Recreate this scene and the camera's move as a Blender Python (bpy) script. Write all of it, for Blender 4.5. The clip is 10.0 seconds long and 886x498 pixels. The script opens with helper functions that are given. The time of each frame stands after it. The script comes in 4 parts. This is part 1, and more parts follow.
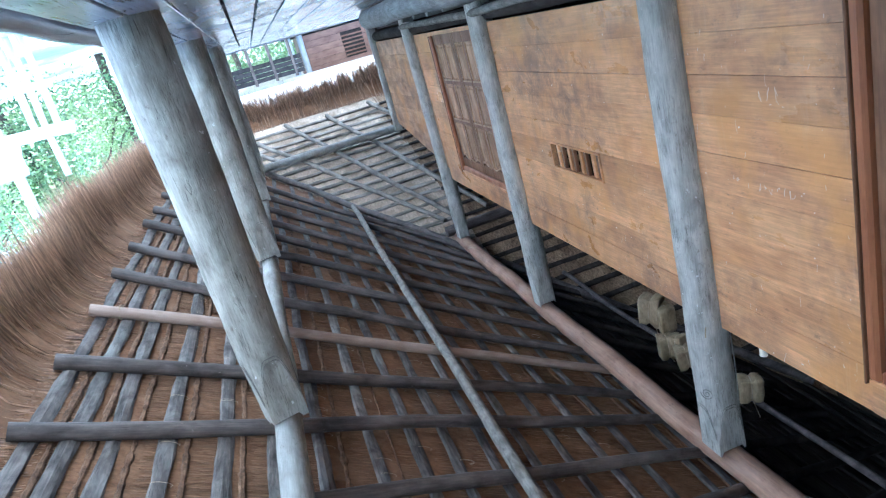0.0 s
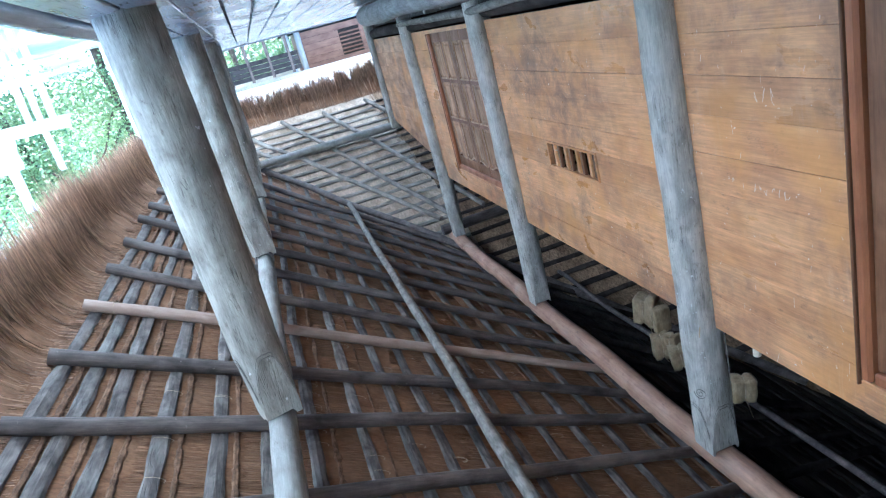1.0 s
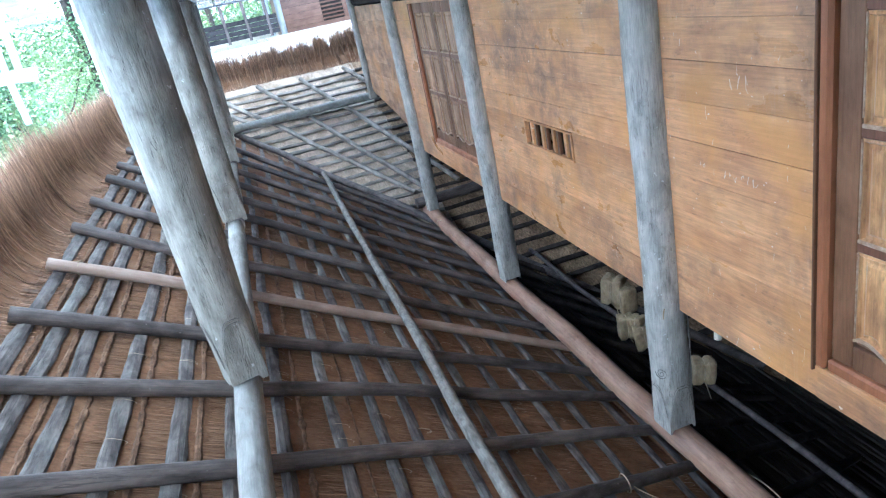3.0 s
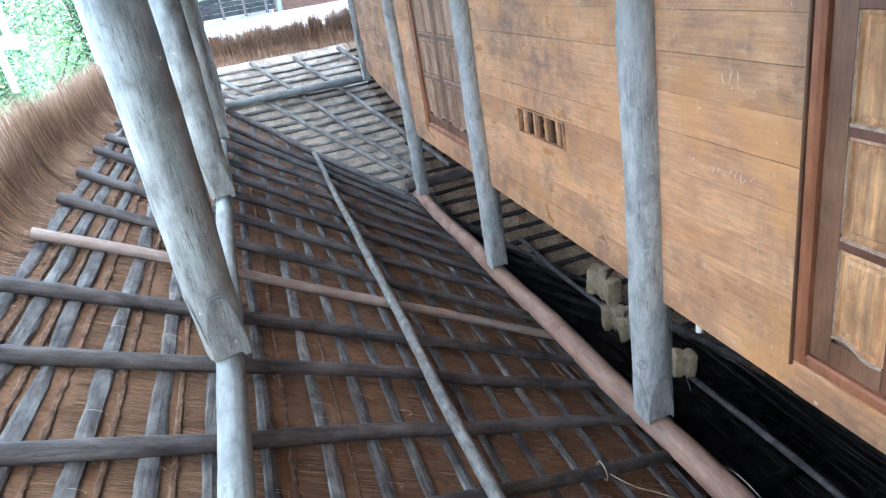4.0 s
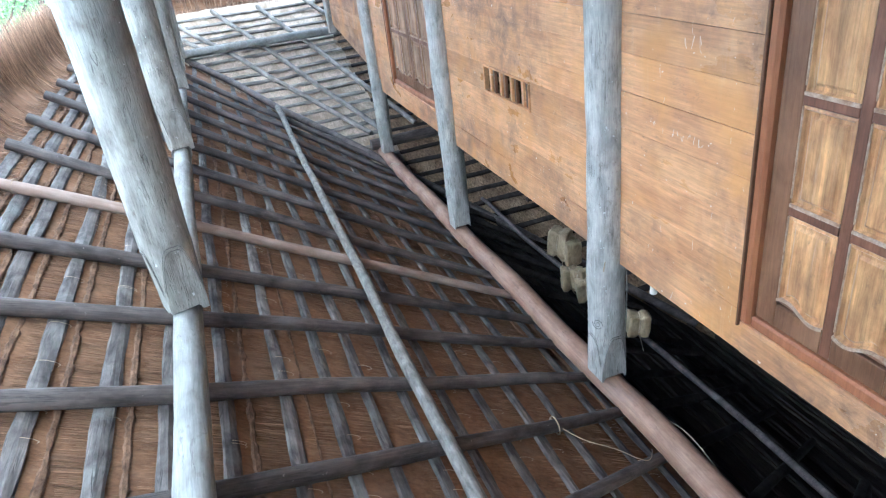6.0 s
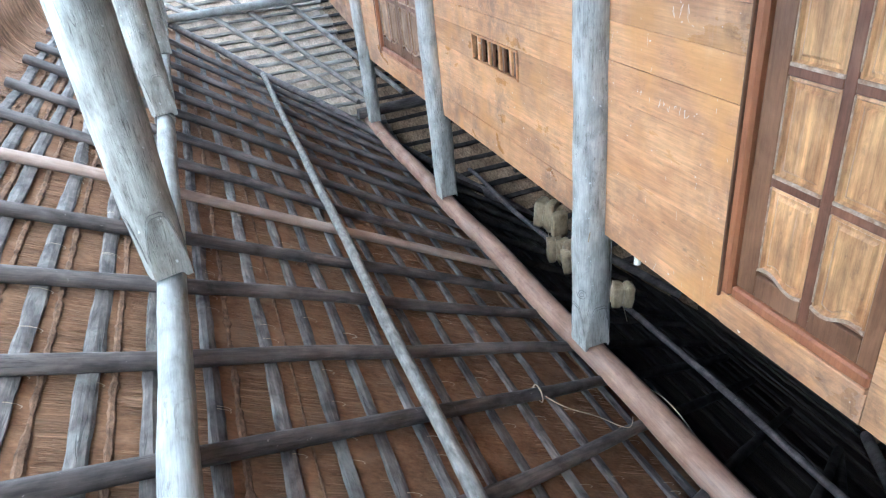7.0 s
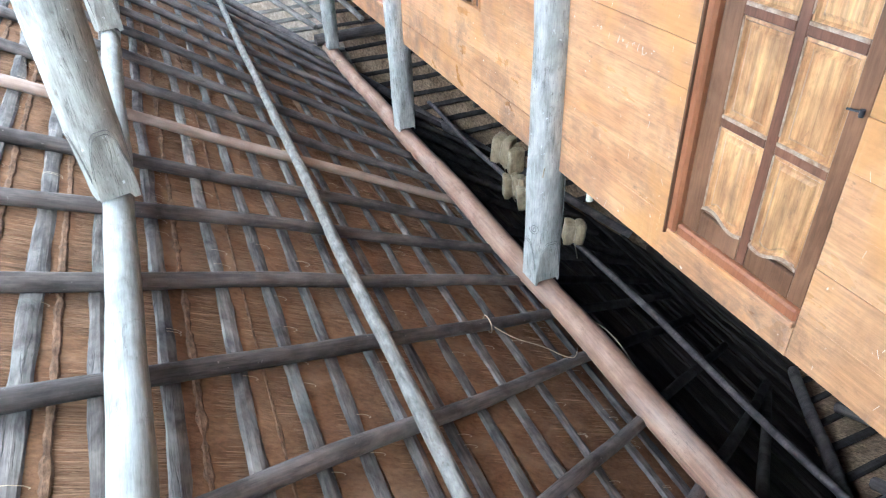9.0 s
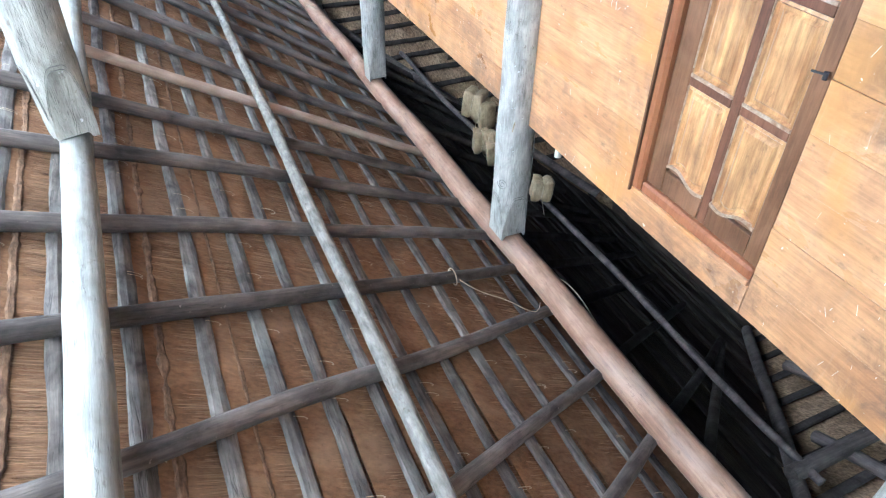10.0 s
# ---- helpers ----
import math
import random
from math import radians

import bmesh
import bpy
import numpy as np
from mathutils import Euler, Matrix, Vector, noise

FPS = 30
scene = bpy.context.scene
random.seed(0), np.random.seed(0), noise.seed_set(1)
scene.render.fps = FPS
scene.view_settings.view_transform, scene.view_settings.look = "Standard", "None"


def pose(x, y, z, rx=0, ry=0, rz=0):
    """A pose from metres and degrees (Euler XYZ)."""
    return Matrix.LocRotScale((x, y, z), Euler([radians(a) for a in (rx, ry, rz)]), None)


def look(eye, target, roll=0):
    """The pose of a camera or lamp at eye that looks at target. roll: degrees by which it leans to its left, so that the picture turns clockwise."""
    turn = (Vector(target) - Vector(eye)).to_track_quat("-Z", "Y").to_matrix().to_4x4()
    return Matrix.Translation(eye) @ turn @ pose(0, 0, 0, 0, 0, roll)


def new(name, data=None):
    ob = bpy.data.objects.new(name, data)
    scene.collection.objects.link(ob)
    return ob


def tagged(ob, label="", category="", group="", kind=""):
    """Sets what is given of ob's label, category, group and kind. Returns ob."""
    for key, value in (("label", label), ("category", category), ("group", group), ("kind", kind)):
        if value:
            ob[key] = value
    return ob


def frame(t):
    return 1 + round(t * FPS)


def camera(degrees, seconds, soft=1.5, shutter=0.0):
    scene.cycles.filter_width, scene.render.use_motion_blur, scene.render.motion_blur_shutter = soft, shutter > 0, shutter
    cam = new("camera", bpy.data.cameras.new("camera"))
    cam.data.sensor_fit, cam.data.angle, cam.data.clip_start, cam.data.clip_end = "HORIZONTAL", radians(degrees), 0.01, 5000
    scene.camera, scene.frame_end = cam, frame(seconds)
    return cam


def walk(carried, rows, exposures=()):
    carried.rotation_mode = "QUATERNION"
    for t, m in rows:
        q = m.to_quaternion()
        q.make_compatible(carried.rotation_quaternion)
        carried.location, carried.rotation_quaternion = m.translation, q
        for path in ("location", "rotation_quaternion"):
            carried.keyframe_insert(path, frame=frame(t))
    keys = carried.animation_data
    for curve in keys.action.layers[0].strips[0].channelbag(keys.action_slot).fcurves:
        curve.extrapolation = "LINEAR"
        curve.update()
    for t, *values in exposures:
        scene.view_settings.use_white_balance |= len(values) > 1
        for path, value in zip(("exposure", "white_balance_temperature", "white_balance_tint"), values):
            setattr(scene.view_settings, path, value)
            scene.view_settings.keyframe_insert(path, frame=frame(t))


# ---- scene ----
cam = camera(67.1, 10.0, soft=1.2)
PATH = [
    (0, (0.182, 0.418, 0.165), (-0.183, 2.274, 0.815), 164.3),
    (0.5, (0.182, 0.414, 0.167), (-0.192, 2.268, 0.818), 164.6),
    (1, (0.182, 0.415, 0.168), (-0.193, 2.266, 0.825), 164.9),
    (1.5, (0.183, 0.412, 0.169), (-0.195, 2.259, 0.839), 165.3),
    (2, (0.179, 0.41, 0.17), (-0.212, 2.245, 0.863), 165.9),
    (2.5, (0.18, 0.409, 0.17), (-0.232, 2.229, 0.891), 166.8),
    (4, (0.174, 0.398, 0.183), (-0.272, 2.181, 0.971), 170.3),
    (4.5, (0.171, 0.392, 0.184), (-0.292, 2.158, 1.0), 171.2),
    (5, (0.167, 0.39, 0.188), (-0.315, 2.139, 1.03), 171.9),
    (5.5, (0.169, 0.384, 0.19), (-0.335, 2.112, 1.062), 172.4),
    (7, (0.159, 0.368, 0.206), (-0.37, 2.026, 1.192), 173.6),
    (7.5, (0.158, 0.359, 0.212), (-0.385, 1.989, 1.235), 174.2),
    (8, (0.159, 0.351, 0.217), (-0.4, 1.949, 1.281), 174.9),
    (8.5, (0.156, 0.342, 0.222), (-0.419, 1.906, 1.328), 176.0),
    (9, (0.158, 0.336, 0.225), (-0.442, 1.856, 1.378), 177.3),
    (9.5, (0.157, 0.324, 0.23), (-0.465, 1.8, 1.429), 178.5),
    (10, (0.156, 0.317, 0.24), (-0.497, 1.727, 1.499), 180.9),
]
walk(cam, [(t, look(eye, target, roll)) for t, eye, target, roll in PATH],
     exposures=[(0.0, 2.84, 4430, 4), (2.5, 2.97, 4480, 4), (5.5, 3.34, 4550, 4), (8.0, 3.68, 4650, 4), (10.0, 4.0, 4740, 4)])

# ---- world, sun ----
SUN_EL, SUN_AZ = radians(58), radians(60)      # azimuth from +y towards +x
world = bpy.data.worlds.new("sky")
scene.world = world
world.use_nodes = True
wn = world.node_tree.nodes
sky = wn.new("ShaderNodeTexSky")
sky.sky_type = "NISHITA"
sky.sun_disc = False
sky.sun_elevation = SUN_EL
sky.sun_rotation = SUN_AZ
sky.dust_density = 2.0
wn["Background"].inputs["Strength"].default_value = 0.15
world.node_tree.links.new(sky.outputs[0], wn["Background"].inputs[0])
sun_data = bpy.data.lights.new("sun", "SUN")
sun_data.energy, sun_data.angle, sun_data.color = 3.6, radians(0.6), (1.0, 0.97, 0.92)
sun = new("sun", sun_data)
sun_dir = Vector((math.cos(SUN_EL) * math.sin(SUN_AZ), math.cos(SUN_EL) * math.cos(SUN_AZ), math.sin(SUN_EL)))
sun.matrix_world = look(sun_dir * 40, (0, 0, 0))


# ---- materials ----
def material(name, c1, c2, stretch=(1, 1, 1), blotch=4.0, grain=60.0, contrast=0.25, rough=0.6, bump=0.3, depth=0.006,
             stain=None, stain_amount=0.4, stain_scale=1.5, stain_cut=0.54, crack=0.0, crack_scale=22.0, vary=0.15, spec=0.4,
             island=False, thin_sheet=0.0, fleck=None, fleck_cut=0.72, fleck_scale=30.0, speck=0.0, speck_scale=45.0, smudge=0.0, scuff=0.0, still=False):
    """Soft blotches between two colours, fine grain along 'stretch', thin cracks, stains and pale flecks."""
    m = bpy.data.materials.new(name)
    m.use_nodes = True
    nt = m.node_tree
    n, l = nt.nodes, nt.links
    b = n["Principled BSDF"]
    tc = n.new("ShaderNodeTexCoord")
    info = n.new("ShaderNodeNewGeometry" if island else "ShaderNodeObjectInfo")
    rnd = info.outputs["Random Per Island"] if island else info.outputs["Random"]
    shift = n.new("ShaderNodeVectorMath")
    shift.operation = "MULTIPLY_ADD"
    shift.inputs[1].default_value = (0.0, 0.0, 0.0) if still else (17.0, 31.0, 23.0)
    l.new(rnd, shift.inputs[0])
    l.new(tc.outputs["Object"], shift.inputs[2])

    def mapped(scale):
        mp = n.new("ShaderNodeMapping")
        mp.inputs["Scale"].default_value = scale
        l.new(shift.outputs[0], mp.inputs[0])
        return mp.outputs[0]

    along = mapped(stretch)
    half = mapped(tuple(0.45 + 0.55 * v for v in stretch))

    def noise_node(vec, sc, det, dist=0.0, ro=0.55):
        t = n.new("ShaderNodeTexNoise")
        t.inputs["Scale"].default_value = sc
        t.inputs["Detail"].default_value = det
        t.inputs["Roughness"].default_value = ro
        t.inputs["Distortion"].default_value = dist
        l.new(vec, t.inputs["Vector"])
        return t.outputs[0]

    def ramp(src, lo, hi, a=0.0, c=1.0):
        r = n.new("ShaderNodeMapRange")
        for key, val in (("From Min", lo), ("From Max", hi), ("To Min", a), ("To Max", c)):
            r.inputs[key].default_value = val
        l.new(src, r.inputs["Value"])
        return r.outputs[0]

    def calc(op, a, c):
        x = n.new("ShaderNodeMath")
        x.operation = op
        for sock, val in ((x.inputs[0], a), (x.inputs[1], c)):
            if isinstance(val, (float, int)):
                sock.default_value = val
            else:
                l.new(val, sock)
        return x.outputs[0]

    def mix(fac, a, c, blend="MIX"):
        x = n.new("ShaderNodeMix")
        x.data_type, x.blend_type = "RGBA", blend
        for sock, val in ((x.inputs[0], fac), (x.inputs[6], a), (x.inputs[7], c)):
            if isinstance(val, (tuple, float, int)):
                sock.default_value = (*val, 1.0) if isinstance(val, tuple) else val
            else:
                l.new(val, sock)
        return x.outputs[2]

    spots = noise_node(half, blotch, 9, 0.3, 0.62)
    fibre = noise_node(along, grain, 7, 0.2, 0.7)
    col = mix(ramp(spots, 0.36, 0.66), c1, c2)
    col = mix(1.0, col, ramp(fibre, 0.3, 0.7, 1 - contrast, 1 + contrast), "MULTIPLY")
    if stain:
        big = noise_node(half, stain_scale, 7, 0.5, 0.6)
        col = mix(ramp(big, stain_cut - 0.02, stain_cut + 0.24, 0.0, stain_amount), col, stain)
    height = calc("ADD", calc("MULTIPLY", spots, 0.6), fibre)
    if crack:
        line = calc("ABSOLUTE", calc("SUBTRACT", noise_node(along, crack_scale, 3, 0.6), 0.5), 0.0)
        gap = ramp(line, 0.0, 0.018, 1.0, 0.0)
        patch = ramp(noise_node(shift.outputs[0], 5.0, 2), 0.45, 0.6)
        gap = calc("MULTIPLY", gap, patch)
        col = mix(calc("MULTIPLY", gap, crack), col, (0.03, 0.027, 0.024))
        height = calc("SUBTRACT", height, calc("MULTIPLY", gap, 0.8))
    if speck:
        dots = ramp(noise_node(half, speck_scale, 5, 0.0, 0.75), 0.57, 0.70)
        zone = ramp(noise_node(shift.outputs[0], 2.7, 4, 0.4), 0.42, 0.62, 0.15, 1.0)
        col = mix(calc("MULTIPLY", calc("MULTIPLY", dots, zone), speck), col, (0.10, 0.07, 0.05))
    if smudge:
        raw = tc.outputs["Object"]
        zone = ramp(noise_node(raw, 1.15, 6, 0.8, 0.62), 0.41, 0.60)
        fine = ramp(noise_node(raw, 7.0, 8, 0.6, 0.75), 0.40, 0.62, 0.15, 1.0)
        col = mix(calc("MULTIPLY", calc("MULTIPLY", zone, fine), smudge), col, (0.20, 0.115, 0.075))
        warm = ramp(noise_node(raw, 2.3, 4, 0.5), 0.50, 0.66, 0.0, 0.65)
        col = mix(warm, col, (0.62, 0.31, 0.095))
    if scuff:
        mp = n.new("ShaderNodeMapping")
        mp.inputs["Rotation"].default_value = (0.22, 0.0, 0.0)
        mp.inputs["Scale"].default_value = (1.0, 1.0, 0.10)
        l.new(tc.outputs["Object"], mp.inputs[0])
        rub = ramp(noise_node(mp.outputs[0], 42.0, 6, 0.4, 0.7), 0.53, 0.68)
        area = ramp(noise_node(tc.outputs["Object"], 3.1, 5, 0.5), 0.44, 0.60)
        col = mix(calc("MULTIPLY", calc("MULTIPLY", rub, area), scuff), col, (0.74, 0.60, 0.46))
    if vary:
        col = mix(1.0, col, ramp(rnd, 0.0, 1.0, 1 - vary, 1 + vary), "MULTIPLY")
    if fleck:
        col = mix(ramp(noise_node(shift.outputs[0], fleck_scale, 3), fleck_cut, fleck_cut + 0.03), col, fleck)
    l.new(col, b.inputs["Base Color"])
    l.new(ramp(spots, 0.3, 0.7, max(0.05, rough - 0.10), min(1.0, rough + 0.12)), b.inputs["Roughness"])
    b.inputs["Specular IOR Level"].default_value = spec
    bp = n.new("ShaderNodeBump")
    bp.inputs["Strength"].default_value = bump
    bp.inputs["Distance"].default_value = depth
    l.new(height, bp.inputs["Height"])
    l.new(bp.outputs[0], b.inputs["Normal"])
    if thin_sheet:
        tr = n.new("ShaderNodeBsdfTranslucent")
        l.new(col, tr.inputs["Color"])
        ms = n.new("ShaderNodeMixShader")
        ms.inputs[0].default_value = thin_sheet
        l.new(b.outputs[0], ms.inputs[1])
        l.new(tr.outputs[0], ms.inputs[2])
        l.new(ms.outputs[0], n["Material Output"].inputs["Surface"])
    return m


ALONG_X, ALONG_Y, ALONG_Z = (0.06, 1, 1), (1, 0.06, 1), (1, 1, 0.06)
M_WALL = material("varnished_planks", (0.73, 0.417, 0.198), (0.50, 0.252, 0.110), (1, 0.05, 1), 3.6, 70, 0.25, 0.33, 0.14, 0.004, smudge=0.9, scuff=0.12,
                  stain=(0.27, 0.14, 0.08), stain_amount=0.7, stain_scale=2.4, stain_cut=0.54, vary=0.12, spec=0.5,
                  fleck=(0.80, 0.72, 0.62), fleck_cut=0.715, fleck_scale=28, speck=0.6, speck_scale=26)
M_FRAME = material("red_brown_frame", (0.40, 0.168, 0.074), (0.26, 0.10, 0.045), ALONG_Z, 5, 90, 0.18, 0.35, 0.15, 0.003, vary=0.05)
M_STILE = material("brown_door_frame", (0.215, 0.108, 0.054), (0.115, 0.055, 0.026), ALONG_Z, 5, 90, 0.25, 0.42, 0.2, 0.003, vary=0.12,
                   stain=(0.34, 0.19, 0.105), stain_amount=0.6, stain_scale=3, speck=0.3)
M_PANEL = material("honey_door_panel", (0.66, 0.385, 0.165), (0.36, 0.175, 0.07), (1, 1, 0.05), 9, 34, 0.5, 0.38, 0.15, 0.003,
                   speck=0.5, speck_scale=30, stain=(0.16, 0.09, 0.055), stain_amount=0.8, stain_scale=5, stain_cut=0.55, vary=0.16, scuff=0.2)
M_RAIL = material("dark_door_rail", (0.22, 0.10, 0.055), (0.125, 0.055, 0.030), ALONG_Z, 6, 90, 0.25, 0.42, 0.2, 0.003, vary=0.12,
                  stain=(0.34, 0.2, 0.12), stain_amount=0.5, stain_scale=5)
M_WALL_WORN = material("weather_stained_planks", (0.56, 0.33, 0.17), (0.34, 0.18, 0.09), (1, 0.05, 1), 5, 70, 0.3, 0.5, 0.2, 0.004, smudge=1.0, scuff=0.5,
                       stain=(0.17, 0.10, 0.065), stain_amount=0.8, stain_scale=5.0, stain_cut=0.50, vary=0.1, speck=0.7, speck_scale=26)
M_PANEL_WORN = material("worn_brown_door_panel", (0.40, 0.245, 0.135), (0.22, 0.125, 0.068), (1, 1, 0.05), 9, 34, 0.5, 0.5, 0.2, 0.003,
                        speck=0.6, speck_scale=30, stain=(0.5, 0.4, 0.29), stain_amount=0.5, stain_scale=6, vary=0.2)
M_MOULD = material("worn_pale_moulding", (0.50, 0.39, 0.29), (0.30, 0.18, 0.105), (1, 1, 1), 22, 90, 0.25, 0.6, 0.2, 0.003, vary=0.1)
M_POST = material("weathered_grey_post", c1=(0.56, 0.535, 0.475), c2=(0.36, 0.34, 0.295), stretch=(1, 1, 0.07), blotch=13, grain=110, contrast=0.24, rough=0.74, bump=0.6, depth=0.008, still=True,
                  speck=0.7, speck_scale=55, stain=(0.15, 0.142, 0.13), stain_amount=0.75, stain_scale=8.0, stain_cut=0.55, crack=0.65, crack_scale=42, vary=0.0,
                  fleck=(0.66, 0.66, 0.63), fleck_cut=0.70, fleck_scale=36)
M_POST_OUT = material("weathered_dark_grey_post", (0.42, 0.40, 0.345), (0.21, 0.196, 0.165), (1, 1, 0.08), 11, 90, 0.24, 0.74, 0.6, 0.008, still=True,
                      speck=0.75, speck_scale=45, stain=(0.11, 0.104, 0.092), stain_amount=0.85, stain_scale=3.0, stain_cut=0.52, crack=0.6, crack_scale=30, vary=0.0,
                      fleck=(0.60, 0.60, 0.57), fleck_cut=0.69, fleck_scale=36)
# Dirt and shade of a carved groove in one dark colour.
M_GROOVE = material("shaded_dirty_groove", (0.19, 0.18, 0.165), (0.12, 0.113, 0.105), (1, 1, 1), 10, 60, 0.2, 0.8, 0.2, vary=0.0)
M_PLATE = material("weathered_grey_log", (0.37, 0.365, 0.335), (0.23, 0.222, 0.20), (1, 0.07, 1), 8, 70, 0.25, 0.72, 0.5, 0.008,
                   speck=0.6, speck_scale=30, stain=(0.22, 0.20, 0.17), stain_amount=0.7, stain_scale=3.4, crack=0.45, crack_scale=45, vary=0.05)
M_BEAM = material("pinkish_brown_log", (0.42, 0.262, 0.172), (0.26, 0.146, 0.092), (1, 0.06, 1), 7, 60, 0.26, 0.55, 0.25, 0.005,
                  speck=0.65, stain=(0.34, 0.29, 0.25), stain_amount=0.6, stain_scale=4.5, crack=0.3, crack_scale=40, vary=0.03)
M_RAFTER = material("dark_grey_pole", (0.135, 0.110, 0.096), (0.046, 0.037, 0.032), ALONG_X, 9, 60, 0.45, 0.55, 0.5, 0.006,
                    stain=(0.24, 0.205, 0.18), stain_amount=0.6, stain_scale=5, crack=0.6, vary=0.22, speck=0.5, speck_scale=40, fleck=(0.22, 0.19, 0.165), fleck_cut=0.70, fleck_scale=42)
M_PALEPOLE = material("pale_brown_pole", (0.43, 0.33, 0.26), (0.28, 0.19, 0.14), ALONG_X, 8, 60, 0.2, 0.55, 0.3, 0.005, vary=0.05,
                      stain=(0.2, 0.13, 0.09), stain_amount=0.5, stain_scale=3)
M_BATTEN = material("grey_split_batten", (0.175, 0.150, 0.130), (0.050, 0.042, 0.037), ALONG_Y, 12, 60, 0.5, 0.7, 0.6, 0.006,
                    speck=0.5, stain=(0.36, 0.36, 0.32), stain_amount=0.65, stain_scale=5, crack=0.6, vary=0.25)
# Paler than grey_split_batten: light from the far end is put into the colour.
M_HIPBATTEN = material("lit_grey_cross_batten", (0.34, 0.305, 0.26), (0.10, 0.085, 0.068), ALONG_X, 10, 60, 0.35, 0.7, 0.6, 0.006, vary=0.25)
M_GREYPOLE = material("pale_grey_pole", (0.27, 0.252, 0.215), (0.14, 0.126, 0.105), (1, 0.12, 1), 24, 60, 0.3, 0.75, 0.7, 0.008, vary=0.05,
                      stain=(0.09, 0.08, 0.07), stain_amount=0.6, stain_scale=14, speck=0.7, speck_scale=45, crack=0.5)
M_THATCH = material("straw_underside", (0.235, 0.128, 0.064), (0.150, 0.076, 0.037), (0.05, 1, 1), 6, 52, 0.34, 0.8, 0.6, 0.012,
                    stain=(0.36, 0.235, 0.145), stain_amount=0.65, stain_scale=2.6, vary=0.0, spec=0.2)
# Paler than the main slope's straw, with the far end's light in it.
M_THATCH_Y = material("lit_straw_underside_hip", (0.62, 0.505, 0.385), (0.36, 0.27, 0.19), (1, 0.06, 1), 5, 45, 0.4, 0.8, 1.0, 0.012,
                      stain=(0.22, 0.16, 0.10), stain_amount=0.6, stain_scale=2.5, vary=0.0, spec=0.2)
# Same straw, darkened: the shade over the house is put into the colour.
M_THATCH_N = material("shade_darkened_straw", (0.056, 0.041, 0.029), (0.022, 0.016, 0.0115), (1, 0.03, 1), 5, 62, 0.6, 0.8, 1.0, 0.012, vary=0.0, spec=0.2)
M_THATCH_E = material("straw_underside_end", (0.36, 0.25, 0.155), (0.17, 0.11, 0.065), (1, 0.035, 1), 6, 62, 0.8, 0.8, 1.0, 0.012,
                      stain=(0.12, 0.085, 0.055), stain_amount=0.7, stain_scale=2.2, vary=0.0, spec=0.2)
M_FOLD = material("folded_straw_edge", (0.23, 0.135, 0.077), (0.09, 0.052, 0.031), (1, 0.4, 1), 14, 60, 0.5, 0.85, 0.9, 0.01, vary=0.15, spec=0.2)
M_STRAW = material("loose_straw", (0.42, 0.262, 0.158), (0.165, 0.098, 0.056), (1, 1, 1), 3, 30, 0.2, 0.6, 0.0, vary=0.5, spec=0.4, island=True, thin_sheet=0.28)
# Paler copy of loose_straw: sun on the upper tips put into the colour.
M_STRAW_TOP = material("sunlit_tone_straw", (0.68, 0.51, 0.34), (0.38, 0.25, 0.15), (1, 1, 1), 3, 30, 0.2, 0.6, 0.0, vary=0.4, spec=0.4, island=True, thin_sheet=0.35)
M_LOOSE = material("brown_loose_straw", (0.30, 0.178, 0.10), (0.18, 0.099, 0.054), (1, 1, 1), 3, 30, 0.2, 0.7, 0.0, vary=0.35, spec=0.2, island=True)
M_BLEACHED = material("sun_bleached_roof", (0.66, 0.60, 0.48), (0.50, 0.44, 0.33), (1, 1, 1), 3, 30, 0.2, 0.6, 0.0, vary=0.0, spec=0.3, stain=(0.4, 0.36, 0.28), stain_scale=2)
M_FLOOR = material("pale_floor_planks", (0.42, 0.425, 0.44), (0.29, 0.293, 0.305), (1, 0.05, 1), 3, 60, 0.12, 0.18, 0.25, 0.004, spec=0.9,
                   stain=(0.17, 0.165, 0.16), stain_amount=0.5, stain_scale=2.5, crack=0.6, vary=0.05)
# Dark wood; over the house it also carries the shade in its colour.
M_DARKWOOD = material("dark_and_shaded_wood", (0.056, 0.046, 0.039), (0.025, 0.0205, 0.018), (1, 0.2, 1), 8, 50, 0.3, 0.85, 0.4, 0.006, vary=0.2, spec=0.15)
# Near-black, so the house's inner shade is partly in the colour.
M_INNER = material("shade_dark_boards", (0.07, 0.052, 0.04), (0.035, 0.026, 0.02), (1, 0.2, 1), 6, 50, 0.3, 0.75, 0.3, 0.006)
M_BUNDLE = material("cream_leaf_wrap", (0.50, 0.385, 0.235), (0.27, 0.19, 0.105), (1, 1, 0.3), 12, 60, 0.25, 0.55, 0.4, 0.006,
                    stain=(0.3, 0.22, 0.12), stain_amount=0.6, stain_scale=8, vary=0.12)
M_CORD = material("rattan_cord", (0.56, 0.46, 0.32), (0.40, 0.30, 0.18), (1, 1, 1), 20, 60, 0.1, 0.45, 0.1, vary=0.1)
M_WHITE = material("cream_ceramic", (0.86, 0.80, 0.66), (0.78, 0.71, 0.57), (1, 1, 1), 8, 50, 0.05, 0.35, 0.02, vary=0.02)
M_CHALK = material("chalk_mark", (0.80, 0.76, 0.68), (0.66, 0.58, 0.48), (1, 1, 1), 40, 90, 0.1, 0.9, 0.1, vary=0.05)
M_IRON = material("dark_iron", (0.05, 0.05, 0.055), (0.03, 0.03, 0.032), (1, 1, 1), 20, 60, 0.2, 0.4, 0.2, vary=0.05)
M_GROUND = material("pale_packed_ground", (0.66, 0.63, 0.57), (0.52, 0.49, 0.43), (1, 1, 1), 0.8, 12, 0.15, 0.9, 0.3, 0.03,
                    stain=(0.42, 0.42, 0.30), stain_amount=0.5, vary=0.0, stain_scale=0.15)
